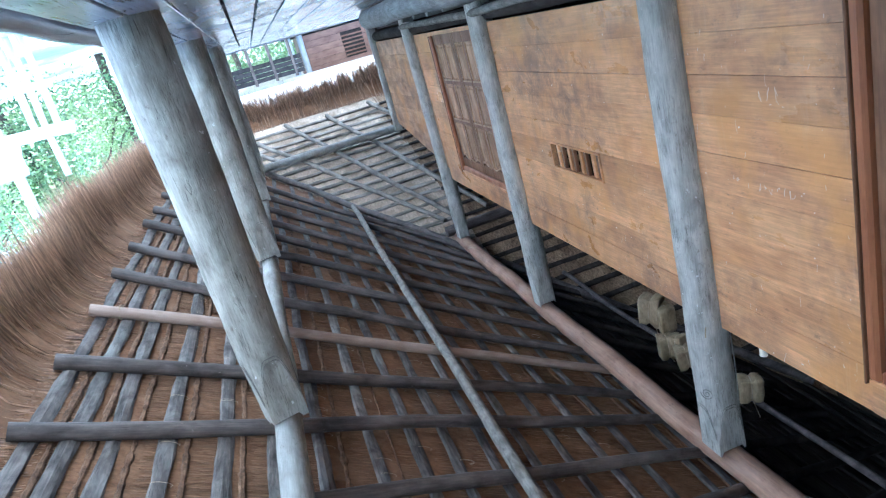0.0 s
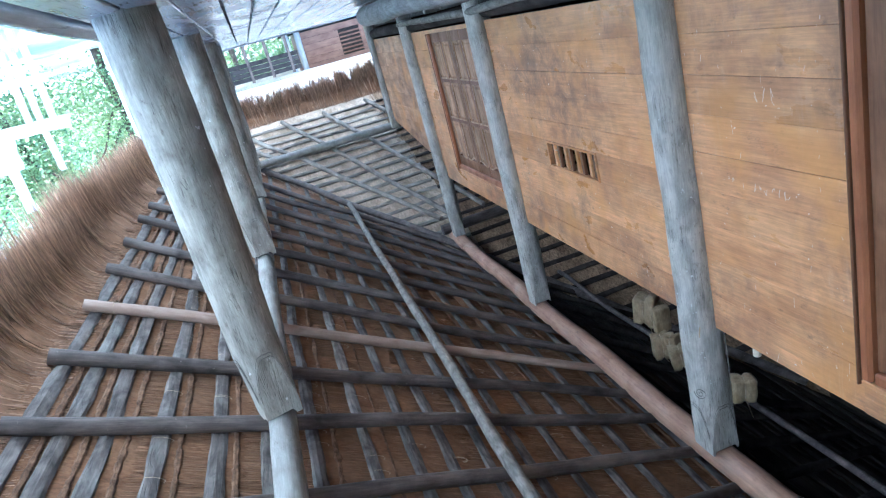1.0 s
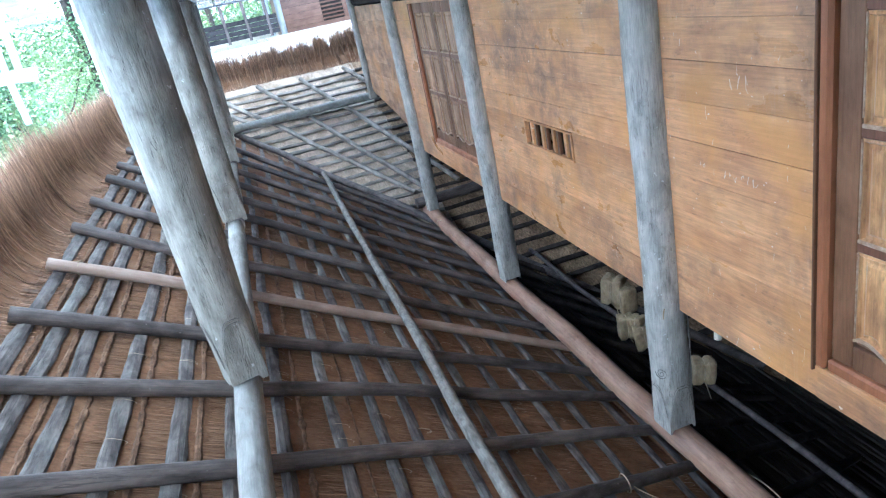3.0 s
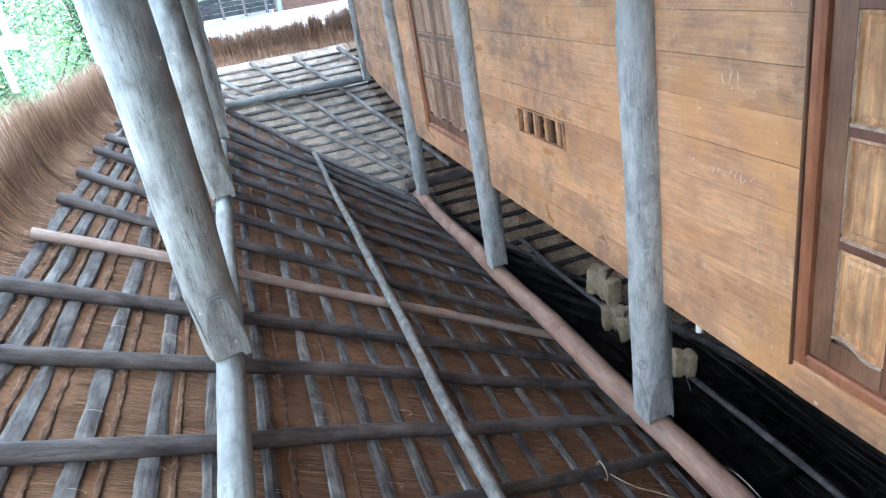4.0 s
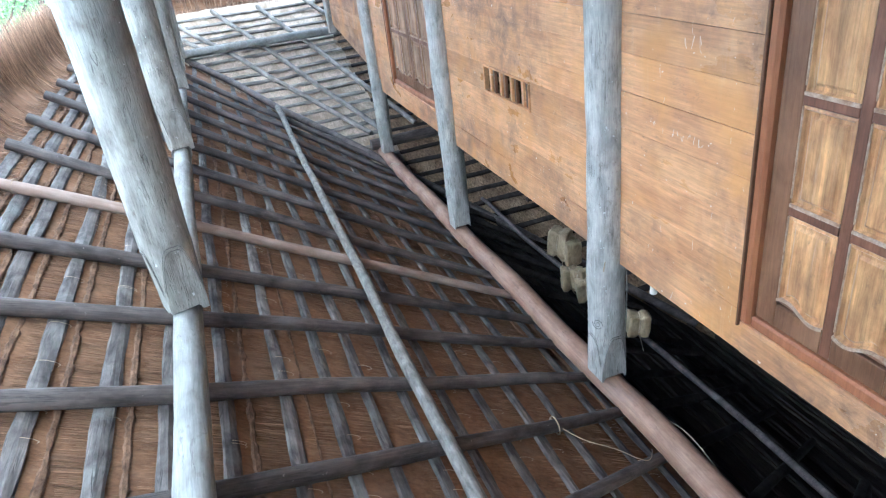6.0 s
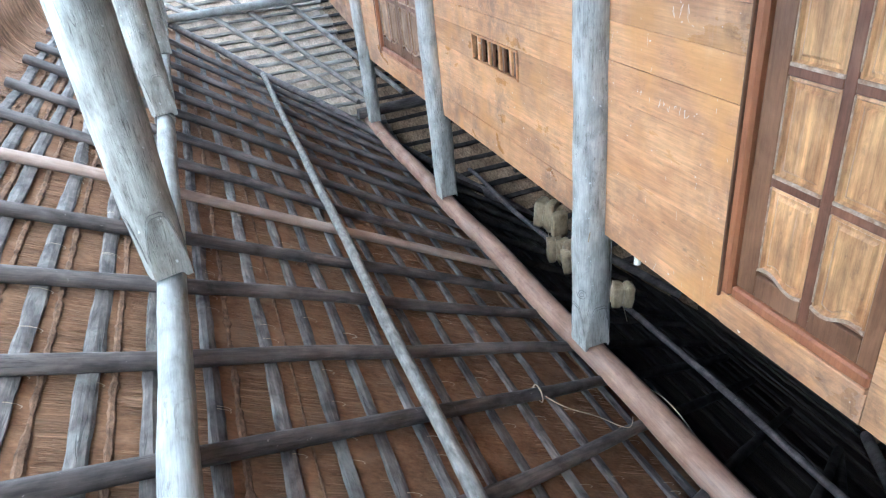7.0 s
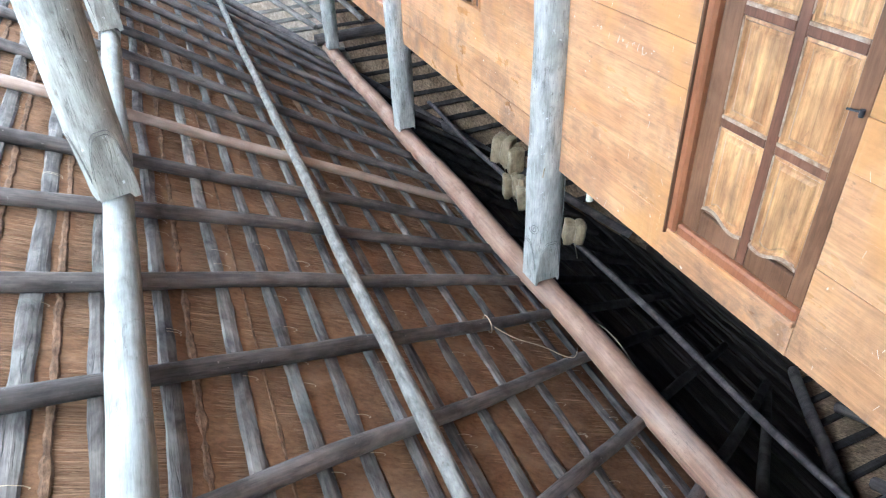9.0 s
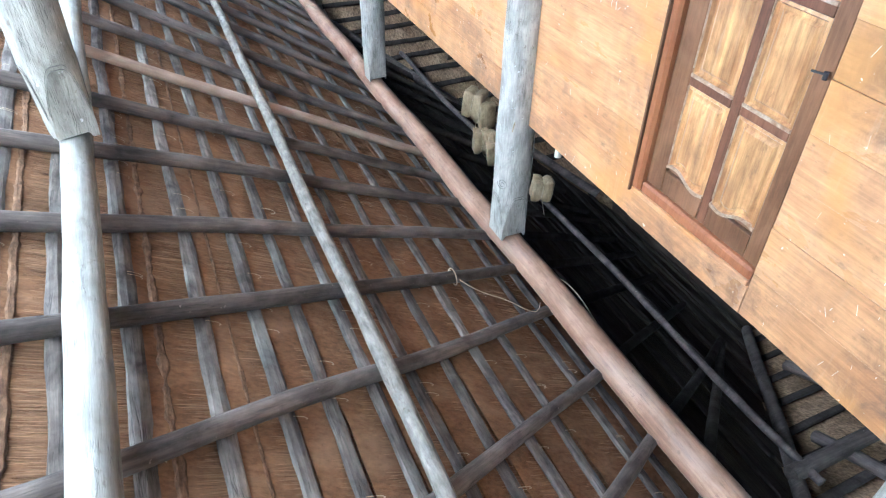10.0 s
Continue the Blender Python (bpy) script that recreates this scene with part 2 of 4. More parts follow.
# The dark second colour paints shadow patches into the foliage.
M_LEAF = material("sunlit_and_shaded_leaf", (0.40, 0.46, 0.19), (0.11, 0.21, 0.10), (1, 1, 1), 0.7, 20, 0.1, 0.5, 0.0, vary=0.4, island=True, thin_sheet=0.4, still=True)
M_BARK = material("brown_bark", (0.16, 0.12, 0.09), (0.08, 0.06, 0.045), (1, 1, 0.2), 8, 40, 0.4, 0.85, 0.7, 0.02, vary=0.1)
M_STONE = material("white_limed_stone", (0.80, 0.79, 0.76), (0.66, 0.65, 0.62), (1, 1, 1), 5, 40, 0.1, 0.8, 0.3, vary=0.04)
M_FARWALL = material("red_brown_boards", (0.27, 0.15, 0.10), (0.17, 0.09, 0.06), (0.1, 1, 1), 5, 50, 0.2, 0.5, 0.2, vary=0.12)
M_FARGREY = material("grey_blue_timber", (0.46, 0.47, 0.47), (0.30, 0.31, 0.31), (1, 1, 0.15), 6, 50, 0.2, 0.7, 0.3, vary=0.08)


# ---- mesh helpers ----
def part(name, bm, mat, parent=None, label="", smooth=False):
    me = bpy.data.meshes.new(name)
    if smooth:
        for f in bm.faces:
            f.smooth = len(f.verts) <= 4
    bm.to_mesh(me)
    bm.free()
    me.materials.append(mat)
    ob = new(name, me)
    if parent:
        ob.parent = parent
    if label:
        ob["label"] = label
    return ob


def mesh_part(name, verts, faces, mat, parent=None, label="", smooth=False):
    me = bpy.data.meshes.new(name)
    me.from_pydata(verts, [], faces)
    me.update()
    me.materials.append(mat)
    if smooth:
        me.polygons.foreach_set("use_smooth", [True] * len(me.polygons))
    ob = new(name, me)
    if parent:
        ob.parent = parent
    if label:
        ob["label"] = label
    return ob


def empty(name, label="", category="", group="", kind=""):
    return tagged(new(name), label, category, group, kind)


def box(bm, lo, hi, bevel=0.0):
    """An upright block between two corners."""
    vs = []
    for x in (lo[0], hi[0]):
        for y in (lo[1], hi[1]):
            for z in (lo[2], hi[2]):
                vs.append(bm.verts.new((x, y, z)))
    fs = [bm.faces.new([vs[i] for i in q]) for q in ((0, 1, 3, 2), (4, 6, 7, 5), (0, 4, 5, 1), (2, 3, 7, 6), (0, 2, 6, 4), (1, 5, 7, 3))]
    if bevel:
        edges = list({e for f in fs for e in f.edges})
        bmesh.ops.bevel(bm, geom=edges, offset=bevel, segments=1, affect="EDGES")
    return bm


def block(lo, hi, bevel=0.0):
    return box(bmesh.new(), lo, hi, bevel)


def log(p0, p1, r0, r1, seg=12, step=0.25, wob=0.012, rough=0.05, seed=0.0, flat=1.0, bend=0.0, up=(0, 0, 1), calm=0.0):
    """A tapered, uneven round of wood from p0 to p1; flat squeezes it along 'up'; bend sags it; calm evens out its last stretch."""
    p0, p1 = Vector(p0), Vector(p1)
    d = p1 - p0
    L = d.length
    d.normalize()
    u = Vector(up)
    u = (u - d * u.dot(d))
    if u.length < 1e-3:
        u = Vector((1, 0, 0)) - d * d.x
    u.normalize()
    v = d.cross(u)
    n = max(2, int(L / step) + 1)
    bm = bmesh.new()
    rings = []
    for i in range(n + 1):
        k = i / n
        s = k * L
        live = min(1.0, (L - s) / calm) if calm else 1.0
        c = p0.lerp(p1, k)
        c = c + u * (live * wob * noise.noise((s * 0.9, seed, 1.3)) * flat + bend * math.sin(math.pi * k)) + v * live * wob * noise.noise((s * 0.9, seed, 7.7))
        r = r0 + (r1 - r0) * k
        ring = []
        for j in range(seg):
            a = 2 * math.pi * j / seg
            rr = r * (1 + live * rough * noise.noise((math.cos(a) * 1.3 + seed, math.sin(a) * 1.3, s * 2.2))
                      + live * rough * 0.6 * noise.noise((math.cos(a) * 3 + seed, math.sin(a) * 3, s * 6.0)))
            ring.append(bm.verts.new(c + u * (math.cos(a) * rr * flat) + v * (math.sin(a) * rr)))
        rings.append(ring)
    for a, b in zip(rings, rings[1:]):
        for j in range(seg):
            bm.faces.new((a[j], a[(j + 1) % seg], b[(j + 1) % seg], b[j]))
    bmesh.ops.recalc_face_normals(bm, faces=bm.faces)
    bm.faces.new([bm.verts.new(q.co) for q in rings[0][::-1]])
    bm.faces.new([bm.verts.new(q.co) for q in rings[-1]])
    return bm


def pole(name, p0, p1, r0, r1, mat, parent, label="", up=(0, 0, 1), **shape):
    """A round of wood whose grain runs along its own x axis."""
    p0, p1 = Vector(p0), Vector(p1)
    d = p1 - p0
    ob = part(name, log((0, 0, 0), (d.length, 0, 0), r0, r1, **shape), mat, parent, label, smooth=True)
    xa = d.normalized()
    ya = Vector(up).cross(xa).normalized()
    za = xa.cross(ya)
    m = Matrix((xa, ya, za)).transposed().to_4x4()
    m.translation = p0
    ob.matrix_basis = m
    return ob


def ribbons(rng, paths, width):
    """Thin strips along paths of points."""
    verts, faces = [], []
    for pts in paths:
        base = len(verts)
        a = rng.uniform(0, math.pi)
        side = Vector((math.cos(a), math.sin(a), rng.uniform(-0.3, 0.3)))
        m = len(pts)
        w = width * rng.uniform(0.6, 1.3)
        for i, p in enumerate(pts):
            k = w * (1.0 if i < m - 1 else 0.25)
            verts.append((p[0] - side.x * k, p[1] - side.y * k, p[2] - side.z * k))
            verts.append((p[0] + side.x * k, p[1] + side.y * k, p[2] + side.z * k))
        for i in range(m - 1):
            q = base + 2 * i
            faces.append((q, q + 1, q + 3, q + 2))
    return verts, faces


# ---- plan ----
FLOOR_Z, GROUND_Z = -0.11, -1.35
WALL_X, WALL_LOW, WALL_TOP = -1.751, 0.34, 2.13
IN_X, OUT_X = -1.735, 0.54
POST_Y = (-1.76, 0.73, 3.384, 5.98, 8.57, 11.03)
OUT_Y = (0.72, 3.30, 6.02, 8.55, 10.80)
RIDGE_X = -4.0
EAVE_X = 1.60


def zmain(x):
    return 3.12 - 0.55 * (x + 1.7)


def zfar(y):
    return 1.97 + 0.34 * (11.98 - y)


def znear(y):
    return 3.62 + 0.50 * (y - 1.45)


def yfar(x):
    return 11.98 + (0.39 - x) / -0.623


def ynear(x):
    return (-1.291 - x) / 0.909


# ---- ground, veranda floor ----
rng = random.Random(4)
gv, gf = [], []
GN = 60
for i in range(GN + 1):
    for j in range(GN + 1):
        px = math.copysign(abs(i / GN * 2 - 1) ** 2.6, i - GN / 2) * 400
        py = math.copysign(abs(j / GN * 2 - 1) ** 2.6, j - GN / 2) * 400 + 8
        gv.append((px, py, GROUND_Z + 0.05 * noise.noise((px * 0.2, py * 0.2, 0))))
for i in range(GN):
    for j in range(GN):
        q = i * (GN + 1) + j
        gf.append((q, q + GN + 1, q + GN + 2, q + 1))
tagged(mesh_part("ground", gv, gf, M_GROUND, smooth=True), "pale sunlit packed earth round the stilt house", "ground", kind="structure")

floor = empty("floor", "pale weathered veranda floor of long wide planks", "floor", kind="structure")
x = 0.685
while x > -1.75:
    w = rng.uniform(0.155, 0.18)
    bm = block((x - w + rng.uniform(0.010, 0.018), -2.6, FLOOR_Z - 0.035), (x, 13.2, FLOOR_Z + rng.uniform(-0.003, 0.003)), 0.004)
    part("plank", bm, M_FLOOR, floor)
    x -= w
for y in [-2.3 + 1.3 * k for k in range(12)]:
    part("joist", log((-1.8, y, FLOOR_Z - 0.11), (0.72, y, FLOOR_Z - 0.11), 0.07, 0.07, seg=8, step=0.5, seed=y), M_DARKWOOD, floor)
# Added dark log fills the edge gap in place of the shade below.
part("joist", log((0.73, -2.6, FLOOR_Z - 0.17), (0.73, 13.2, FLOOR_Z - 0.17), 0.08, 0.08, seg=8, step=0.5, seed=5), M_DARKWOOD, floor)
edge = tagged(part("edge_beam", log((0.82, -2.6, FLOOR_Z - 0.05), (0.82, 13.2, FLOOR_Z - 0.05), 0.052, 0.05, seg=12, step=0.4, wob=0.02, seed=9), M_FLOOR, smooth=True),
              "pale squared log along the veranda's outer edge", "beam", kind="structure")
part("far_kerb", block((-1.7, 13.21, FLOOR_Z - 0.16), (0.9, 13.36, FLOOR_Z + 0.02), 0.02), M_FLOOR, floor, "pale end board")

# ---- posts ----
def post(x, y, r0, r1, ztop, seed, label, carved, group, mat, arches=False, turn=0.0):
    """A round post with a squared, faceted head."""
    root = empty("house_post", label, "post", group)
    head = 0.36
    part("shaft", log((x, y, GROUND_Z - 0.05), (x, y, ztop - head), r0, r1, seg=28, step=0.06, wob=0.010, rough=0.06, seed=seed, calm=0.3), mat, root, smooth=True)
    bm = bmesh.new()
    seg, levels = 96, 26
    rings = []
    flare = 1.14 if ztop < 2 else 1.10
    for i in range(levels + 1):
        dz = head * i / levels
        cut = max(0.0, dz - 0.035) / (head - 0.035)
        side = 1.0 - 0.245 * cut ** 0.5 if cut else 1.2      # four flat faces that meet the round in arches
        k = 1.0 + (flare - 1) * cut ** 1.5
        ring = []
        for j in range(seg):
            a = turn + 2 * math.pi * j / seg
            c, s = math.cos(a), math.sin(a)
            rr = min(r1 * k, r1 * side / max(abs(math.cos(a - turn)), abs(math.sin(a - turn))))
            horn = 0.0
            if i >= levels - 1:
                horn = -0.045 * math.sqrt(max(0.0, 1 - (c * rr / 0.075) ** 2)) * (i - levels + 2) / 2
            ring.append(bm.verts.new((x + c * rr, y + s * rr, ztop - head + dz + horn)))
        rings.append(ring)
    for a, b in zip(rings, rings[1:]):
        for j in range(seg):
            bm.faces.new((a[j], a[(j + 1) % seg], b[(j + 1) % seg], b[j]))
    bmesh.ops.recalc_face_normals(bm, faces=bm.faces)
    for f in bm.faces:
        f.smooth = True
    bm.faces.new([bm.verts.new(q.co) for q in rings[-1]])
    for e in bm.edges:
        e.smooth = not (len(e.link_faces) == 2 and e.calc_face_angle(0.0) > radians(9))
    part("carved_head", bm, mat, root, "squared and faceted post head")
    if carved:
        def groove(points, rad, label):
            verts, faces = [], []
            for i, (ang, dz) in enumerate(points):
                cx, cy, cz = x + math.cos(ang) * (r1 * 1.008), y + math.sin(ang) * (r1 * 1.008), ztop - head + dz
                for j in range(5):
                    b = 2 * math.pi * j / 5
                    out = math.cos(b) * rad
                    verts.append((cx + math.cos(ang) * out, cy + math.sin(ang) * out, cz + math.sin(b) * rad))
            for i in range(len(points) - 1):
                for j in range(5):
                    q, q2 = i * 5, i * 5 + 5
                    faces.append((q + j, q + (j + 1) % 5, q2 + (j + 1) % 5, q2 + j))
            mesh_part("carved_scroll", verts, faces, M_GROOVE, root, label)
        groove([(-0.52 + 0.34 * (1 - k / 24) * math.cos(k * 0.62), -0.075 + 0.040 * (1 - k / 24) * math.sin(k * 0.62)) for k in range(23)], 0.0022, "shallow carved scroll")
    if carved or arches:
        for lift in (0.0, 0.017):
            for mid in (-math.pi / 2 + turn, turn, math.pi + turn):
                pts = []
                for k in range(-12, 13):
                    cut = 0.62 * (k / 12) ** 2
                    wide = 1.0 + (flare - 1) * cut ** 1.5
                    half = math.acos(min(1.0, (1.0 - 0.245 * cut ** 0.5) / wide))
                    pts.append((mid + math.copysign(half + lift * 1.6, k) * (k != 0), 0.035 + cut * (head - 0.035) - lift, r1 * wide))
                vs, fs = [], []
                for ang, dz, rad in pts:
                    for j in range(4):
                        b = math.pi / 2 * j
                        rr = rad + 0.0004 + 0.0017 * math.cos(b)
                        vs.append((x + math.cos(ang) * rr, y + math.sin(ang) * rr, ztop - head + dz + 0.0017 * math.sin(b)))
                for i in range(len(pts) - 1):
                    for j in range(4):
                        fs.append((i * 4 + j, i * 4 + (j + 1) % 4, i * 4 + 4 + (j + 1) % 4, i * 4 + 4 + j))
                mesh_part("carved_arch", vs, fs, M_GROOVE, root, "shallow carved arch")
    return root


for i, y in enumerate(POST_Y):
    post(IN_X, y, (0.108, 0.108, 0.108, 0.106, 0.090, 0.068)[i], (0.104, 0.104, 0.114, 0.104, 0.088, 0.064)[i], 2.97 if i < 5 else 1.75, 3.1 * i + 0.7,
         "weathered grey round post with squared head against the plank wall", i == 2, "inner veranda posts", M_POST)
for i, y in enumerate(OUT_Y):
    post(OUT_X, y, 0.135, 0.108, 1.69, 5.3 * i + 2.2,
         "thick weathered grey post with a squared head under the eave log", False, "outer veranda posts", M_POST_OUT, i in (1, 2), radians(-17))
post(OUT_X, 12.05, 0.10, 0.085, 1.69, 44.4, "slim weathered grey corner post of the veranda", False, "outer veranda posts", M_POST_OUT)
post(0.50, 9.7, 0.075, 0.065, 1.69, 47.4, "slim weathered grey post of the veranda", False, "outer veranda posts", M_POST_OUT)

# ---- beams on the posts ----
bm = log((IN_X, -2.2, 3.037), (IN_X, 8.87, 3.037), 0.088, 0.080, seg=18, step=0.2, wob=0.02, rough=0.03, seed=3.3)
tagged(part("inner_beam", bm, M_BEAM, smooth=True), "smooth pinkish-brown log resting on the inner posts", "beam", kind="structure")
for k, (a, b, s) in enumerate(((-2.6, 3.33, 1.1), (3.27, 6.05, 2.1), (5.98, 8.6, 3.1), (8.5, 12.3, 4.1))):
    bm = log((OUT_X + (0.02, 0.01, -0.01, 0)[k], a, 1.735), (OUT_X + 0.005, b, 1.735), 0.067, 0.066, seg=9, step=0.11, wob=0.014, rough=0.10, seed=s)
    tagged(part("eave_log", bm, M_PLATE, smooth=True), "pale grey hewn log lying on the outer posts", "beam", "eave logs")
tagged(part("far_eave_log", log((0.75, 12.05, 1.83), (-7.0, 12.05, 1.83), 0.068, 0.066, seg=14, step=0.3, seed=6.1), M_PLATE, smooth=True),
       "pale grey log under the roof's far end slope", "beam", "eave logs")
tagged(part("purlin_pole", log((-0.578, 9.95, 2.425), (-0.328, -1.0, 2.288), 0.034, 0.035, seg=10, step=0.07, wob=0.012, rough=0.13, seed=8.8), M_GREYPOLE, smooth=True),
       "thin rough pale grey pole tied under the rafters", "pole")
tagged(part("purlin_pole", log((-2.6, 1.30, 3.50), (-2.6, 7.6, 3.50), 0.027, 0.025, seg=10, step=0.2, wob=0.03, rough=0.1, seed=18.8), M_RAFTER, smooth=True),
       "dark pole under the rafters above the house wall", "pole")
tagged(part("purlin_pole", log((-2.5, 1.42, 3.52), (-5.5, 1.42, 3.52), 0.05, 0.045, seg=10, step=0.2, wob=0.03, rough=0.1, seed=28.8), M_RAFTER, smooth=True),
       "dark cross pole under the near end slope", "pole")
tagged(part("tie_beam", log((-1.6, 8.9, 2.92), (-6.3, 8.9, 2.92), 0.075, 0.07, seg=10, step=0.3, seed=38.8), M_RAFTER, smooth=True),
       "dark tie log across the house at the far end", "beam")

# ---- roof ----
BATTENS = [1.56, 1.42, 1.28, 1.08, 0.862, 0.655, 0.453, 0.212, 0.002, -0.174, -0.372, -0.585, -0.795, -1.005, -1.225, -1.515, -1.66]
BATTENS += [-1.66 - 0.25 * k for k in range(1, 10)]


def batten_x(a, y):
    """The battens draw apart a little towards the far end, the more the higher they lie."""
    lean = 0.012 + 0.030 * min(1.6, max(0.0, 0.25 - a))
    return a - (lean if a < 0.5 else 0.004) * (min(y, 6.0) - 2.0)


RAFTERS = [(-2.2, 0.95), (-1.3, 1.35), (-0.20, 1.72), (0.34, 2.20), (1.15, 2.72), (1.86, 3.16), (2.58, 3.56), (3.31, 3.99), (4.03, 4.34), (4.83, 4.80),
           (5.60, 5.12), (6.40, 5.60), (7.24, 6.10), (7.97, 6.62), (8.83, 7.15), (9.70, 7.70), (10.6, 8.2), (11.5, 8.7)]


def sheet(name, rows, lo, hi, pt, mat, parent, lift, cols, seed):
    """A straw slope in overlapping courses: rows of the down-slope value, pt(a, b, dz) gives the place."""
    verts, faces = [], []
    lines = []
    for k, a in enumerate(rows):
        for drop in ((0.022, 0.0) if k else (0.0,)):
            lines.append((a, drop))
    for a, drop in lines:
        b0, b1 = lo(a), hi(a)
        for j in range(cols + 1):
            b = b0 + (b1 - b0) * j / cols
            dz = lift - drop + 0.012 * noise.noise((a * 5, b * 2.3, seed)) + 0.008 * noise.noise((a * 3, b * 11, seed))
            verts.append(pt(a + 0.012 * noise.noise((a * 9, b * 9, seed)), b, dz))
    w = cols + 1
    for i in range(len(lines) - 1):
        for j in range(cols):
            q = i * w + j
            faces.append((q, q + 1, q + w + 1, q + w))
    base = len(verts)
    for a in (rows[0], rows[-1]):
        b0, b1 = lo(a), hi(a)
        for j in range(cols + 1):
            verts.append(pt(a, b0 + (b1 - b0) * j / cols, lift + 0.24))
    for j in range(cols):
        q = base + j
        faces.append((q, q + 1, q + w + 1, q + w))
        last = (len(lines) - 1) * w + j
        faces.append((last, last + 1, base + w + j + 1, base + w + j))
    return mesh_part(name, verts, faces, mat, parent)


roof = empty("roof", "brown thatched hip roof on dark poles and split battens", "roof", kind="structure")
rows_main = [RIDGE_X - 0.12] + sorted(BATTENS) + [EAVE_X + 0.05]
# Rows over the house get the straw with shade in its colour.
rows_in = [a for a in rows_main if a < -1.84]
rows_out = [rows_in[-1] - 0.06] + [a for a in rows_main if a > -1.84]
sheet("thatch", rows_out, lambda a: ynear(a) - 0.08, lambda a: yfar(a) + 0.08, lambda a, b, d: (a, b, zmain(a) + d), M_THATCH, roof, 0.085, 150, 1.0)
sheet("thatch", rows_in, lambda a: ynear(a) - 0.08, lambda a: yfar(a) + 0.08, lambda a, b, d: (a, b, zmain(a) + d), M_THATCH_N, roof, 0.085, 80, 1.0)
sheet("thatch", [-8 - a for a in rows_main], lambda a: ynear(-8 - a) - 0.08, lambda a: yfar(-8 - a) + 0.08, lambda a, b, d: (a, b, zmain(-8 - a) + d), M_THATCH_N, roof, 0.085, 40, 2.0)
HIP_Y = [4.93] + [5.2 + 0.26 * k for k in range(33)] + [13.9]
hip_edge = lambda a: 0.44 + 0.623 * (a - 11.98)
# Veranda part in the lit straw, part over the house in the darker one.
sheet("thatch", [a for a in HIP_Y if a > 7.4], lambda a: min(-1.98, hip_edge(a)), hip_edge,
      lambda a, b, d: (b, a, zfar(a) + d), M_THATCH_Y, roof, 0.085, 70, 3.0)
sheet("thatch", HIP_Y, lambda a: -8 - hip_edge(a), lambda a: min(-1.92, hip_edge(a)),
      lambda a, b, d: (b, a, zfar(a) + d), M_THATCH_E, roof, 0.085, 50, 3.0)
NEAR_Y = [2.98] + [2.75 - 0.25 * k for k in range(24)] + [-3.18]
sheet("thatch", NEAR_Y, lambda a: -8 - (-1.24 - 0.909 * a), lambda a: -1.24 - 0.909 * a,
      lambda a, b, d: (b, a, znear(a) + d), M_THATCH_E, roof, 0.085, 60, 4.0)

for k, (yo, yi) in enumerate(RAFTERS):
    slope = (yi - yo) / (-1.7 - EAVE_X)
    xi = -1.80 if yi < 1.2 or yi > 7.9 else -3.3
    pale = abs(yo - 4.83) < 0.01
    xo = EAVE_X + 0.02 * noise.noise((k * 3.1, 0, 0))
    p0 = (xo, yo + slope * (xo - EAVE_X), zmain(xo))
    p1 = (-1.86, yo + slope * (-1.86 - EAVE_X), zmain(-1.86))
    pole("rafter", p0, p1, 0.042 if not pale else 0.039, 0.034, M_PALEPOLE if pale else M_RAFTER, roof, "pale stripped pole" if pale else "",
         seg=10, step=0.10, wob=0.020, rough=0.09, seed=k * 2.7)
    # Upper ends over the house are split off and darkened as if in shade.
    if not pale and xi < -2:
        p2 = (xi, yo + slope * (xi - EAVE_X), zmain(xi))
        pole("rafter", p1, p2, 0.034, 0.031, M_DARKWOOD, roof, "upper end of a rafter, darkened for shade over the house", seg=8, step=0.2, wob=0.015, rough=0.09, seed=k * 2.7 + 1)


def ragged_edge(a, b0, b1, rad, seed):
    """A torn, folded straw lip beside a batten."""
    n = int((b1 - b0) / 0.022)
    verts, faces = [], []
    for i in range(n + 1):
        y = b0 + (b1 - b0) * i / n
        tuft = 0.7 * noise.noise((y * 4.0, seed, 0.3)) + 0.5 * noise.noise((y * 29.0, seed, 4.1))
        c = batten_x(a, y) - 0.066 + rad * 0.5 * tuft
        r = rad * (1.0 + 0.75 * noise.noise((y * 13.0, seed, 8.8)) + 0.5 * noise.noise((y * 37.0, seed, 2.2)))
        for j in range(6):
            t = 2 * math.pi * j / 6
            ox, oz = math.cos(t) * r, math.sin(t) * r * 0.55
            verts.append((c + ox * 0.87 + oz * 0.48, y, zmain(c) + 0.066 - ox * 0.48 + oz * 0.87))
    for i in range(n):
        for j in range(6):
            q = i * 6
            faces.append((q + j, q + (j + 1) % 6, q + 6 + (j + 1) % 6, q + 6 + j))
    mesh_part("folded_edge", verts, faces, M_FOLD, roof, "ragged folded straw edge")


for k, a in enumerate(BATTENS):
    b0, b1 = ynear(a) + 0.1, yfar(a) - 0.1
    x0, x1 = batten_x(a, b0), batten_x(a, b1)
    bm = log((x0, b0, zmain(x0) + 0.058), (x1, b1, zmain(x1) + 0.058), 0.040 if a > 0.5 else 0.034, 0.036 if a > 0.5 else 0.033, seg=8, step=0.07,
             wob=0.018, rough=0.36, seed=k * 4.1, flat=0.42, up=(0.48, 0, 0.87))
    # Battens over the house are coloured dark to stand for shade.
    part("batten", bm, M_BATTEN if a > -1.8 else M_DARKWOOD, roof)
    if a > 0.1:
        ragged_edge(a, max(b0, -1.0), min(b1, 9.5), 0.015 if a > 0.4 else 0.007, k * 6.3 + 0.5)

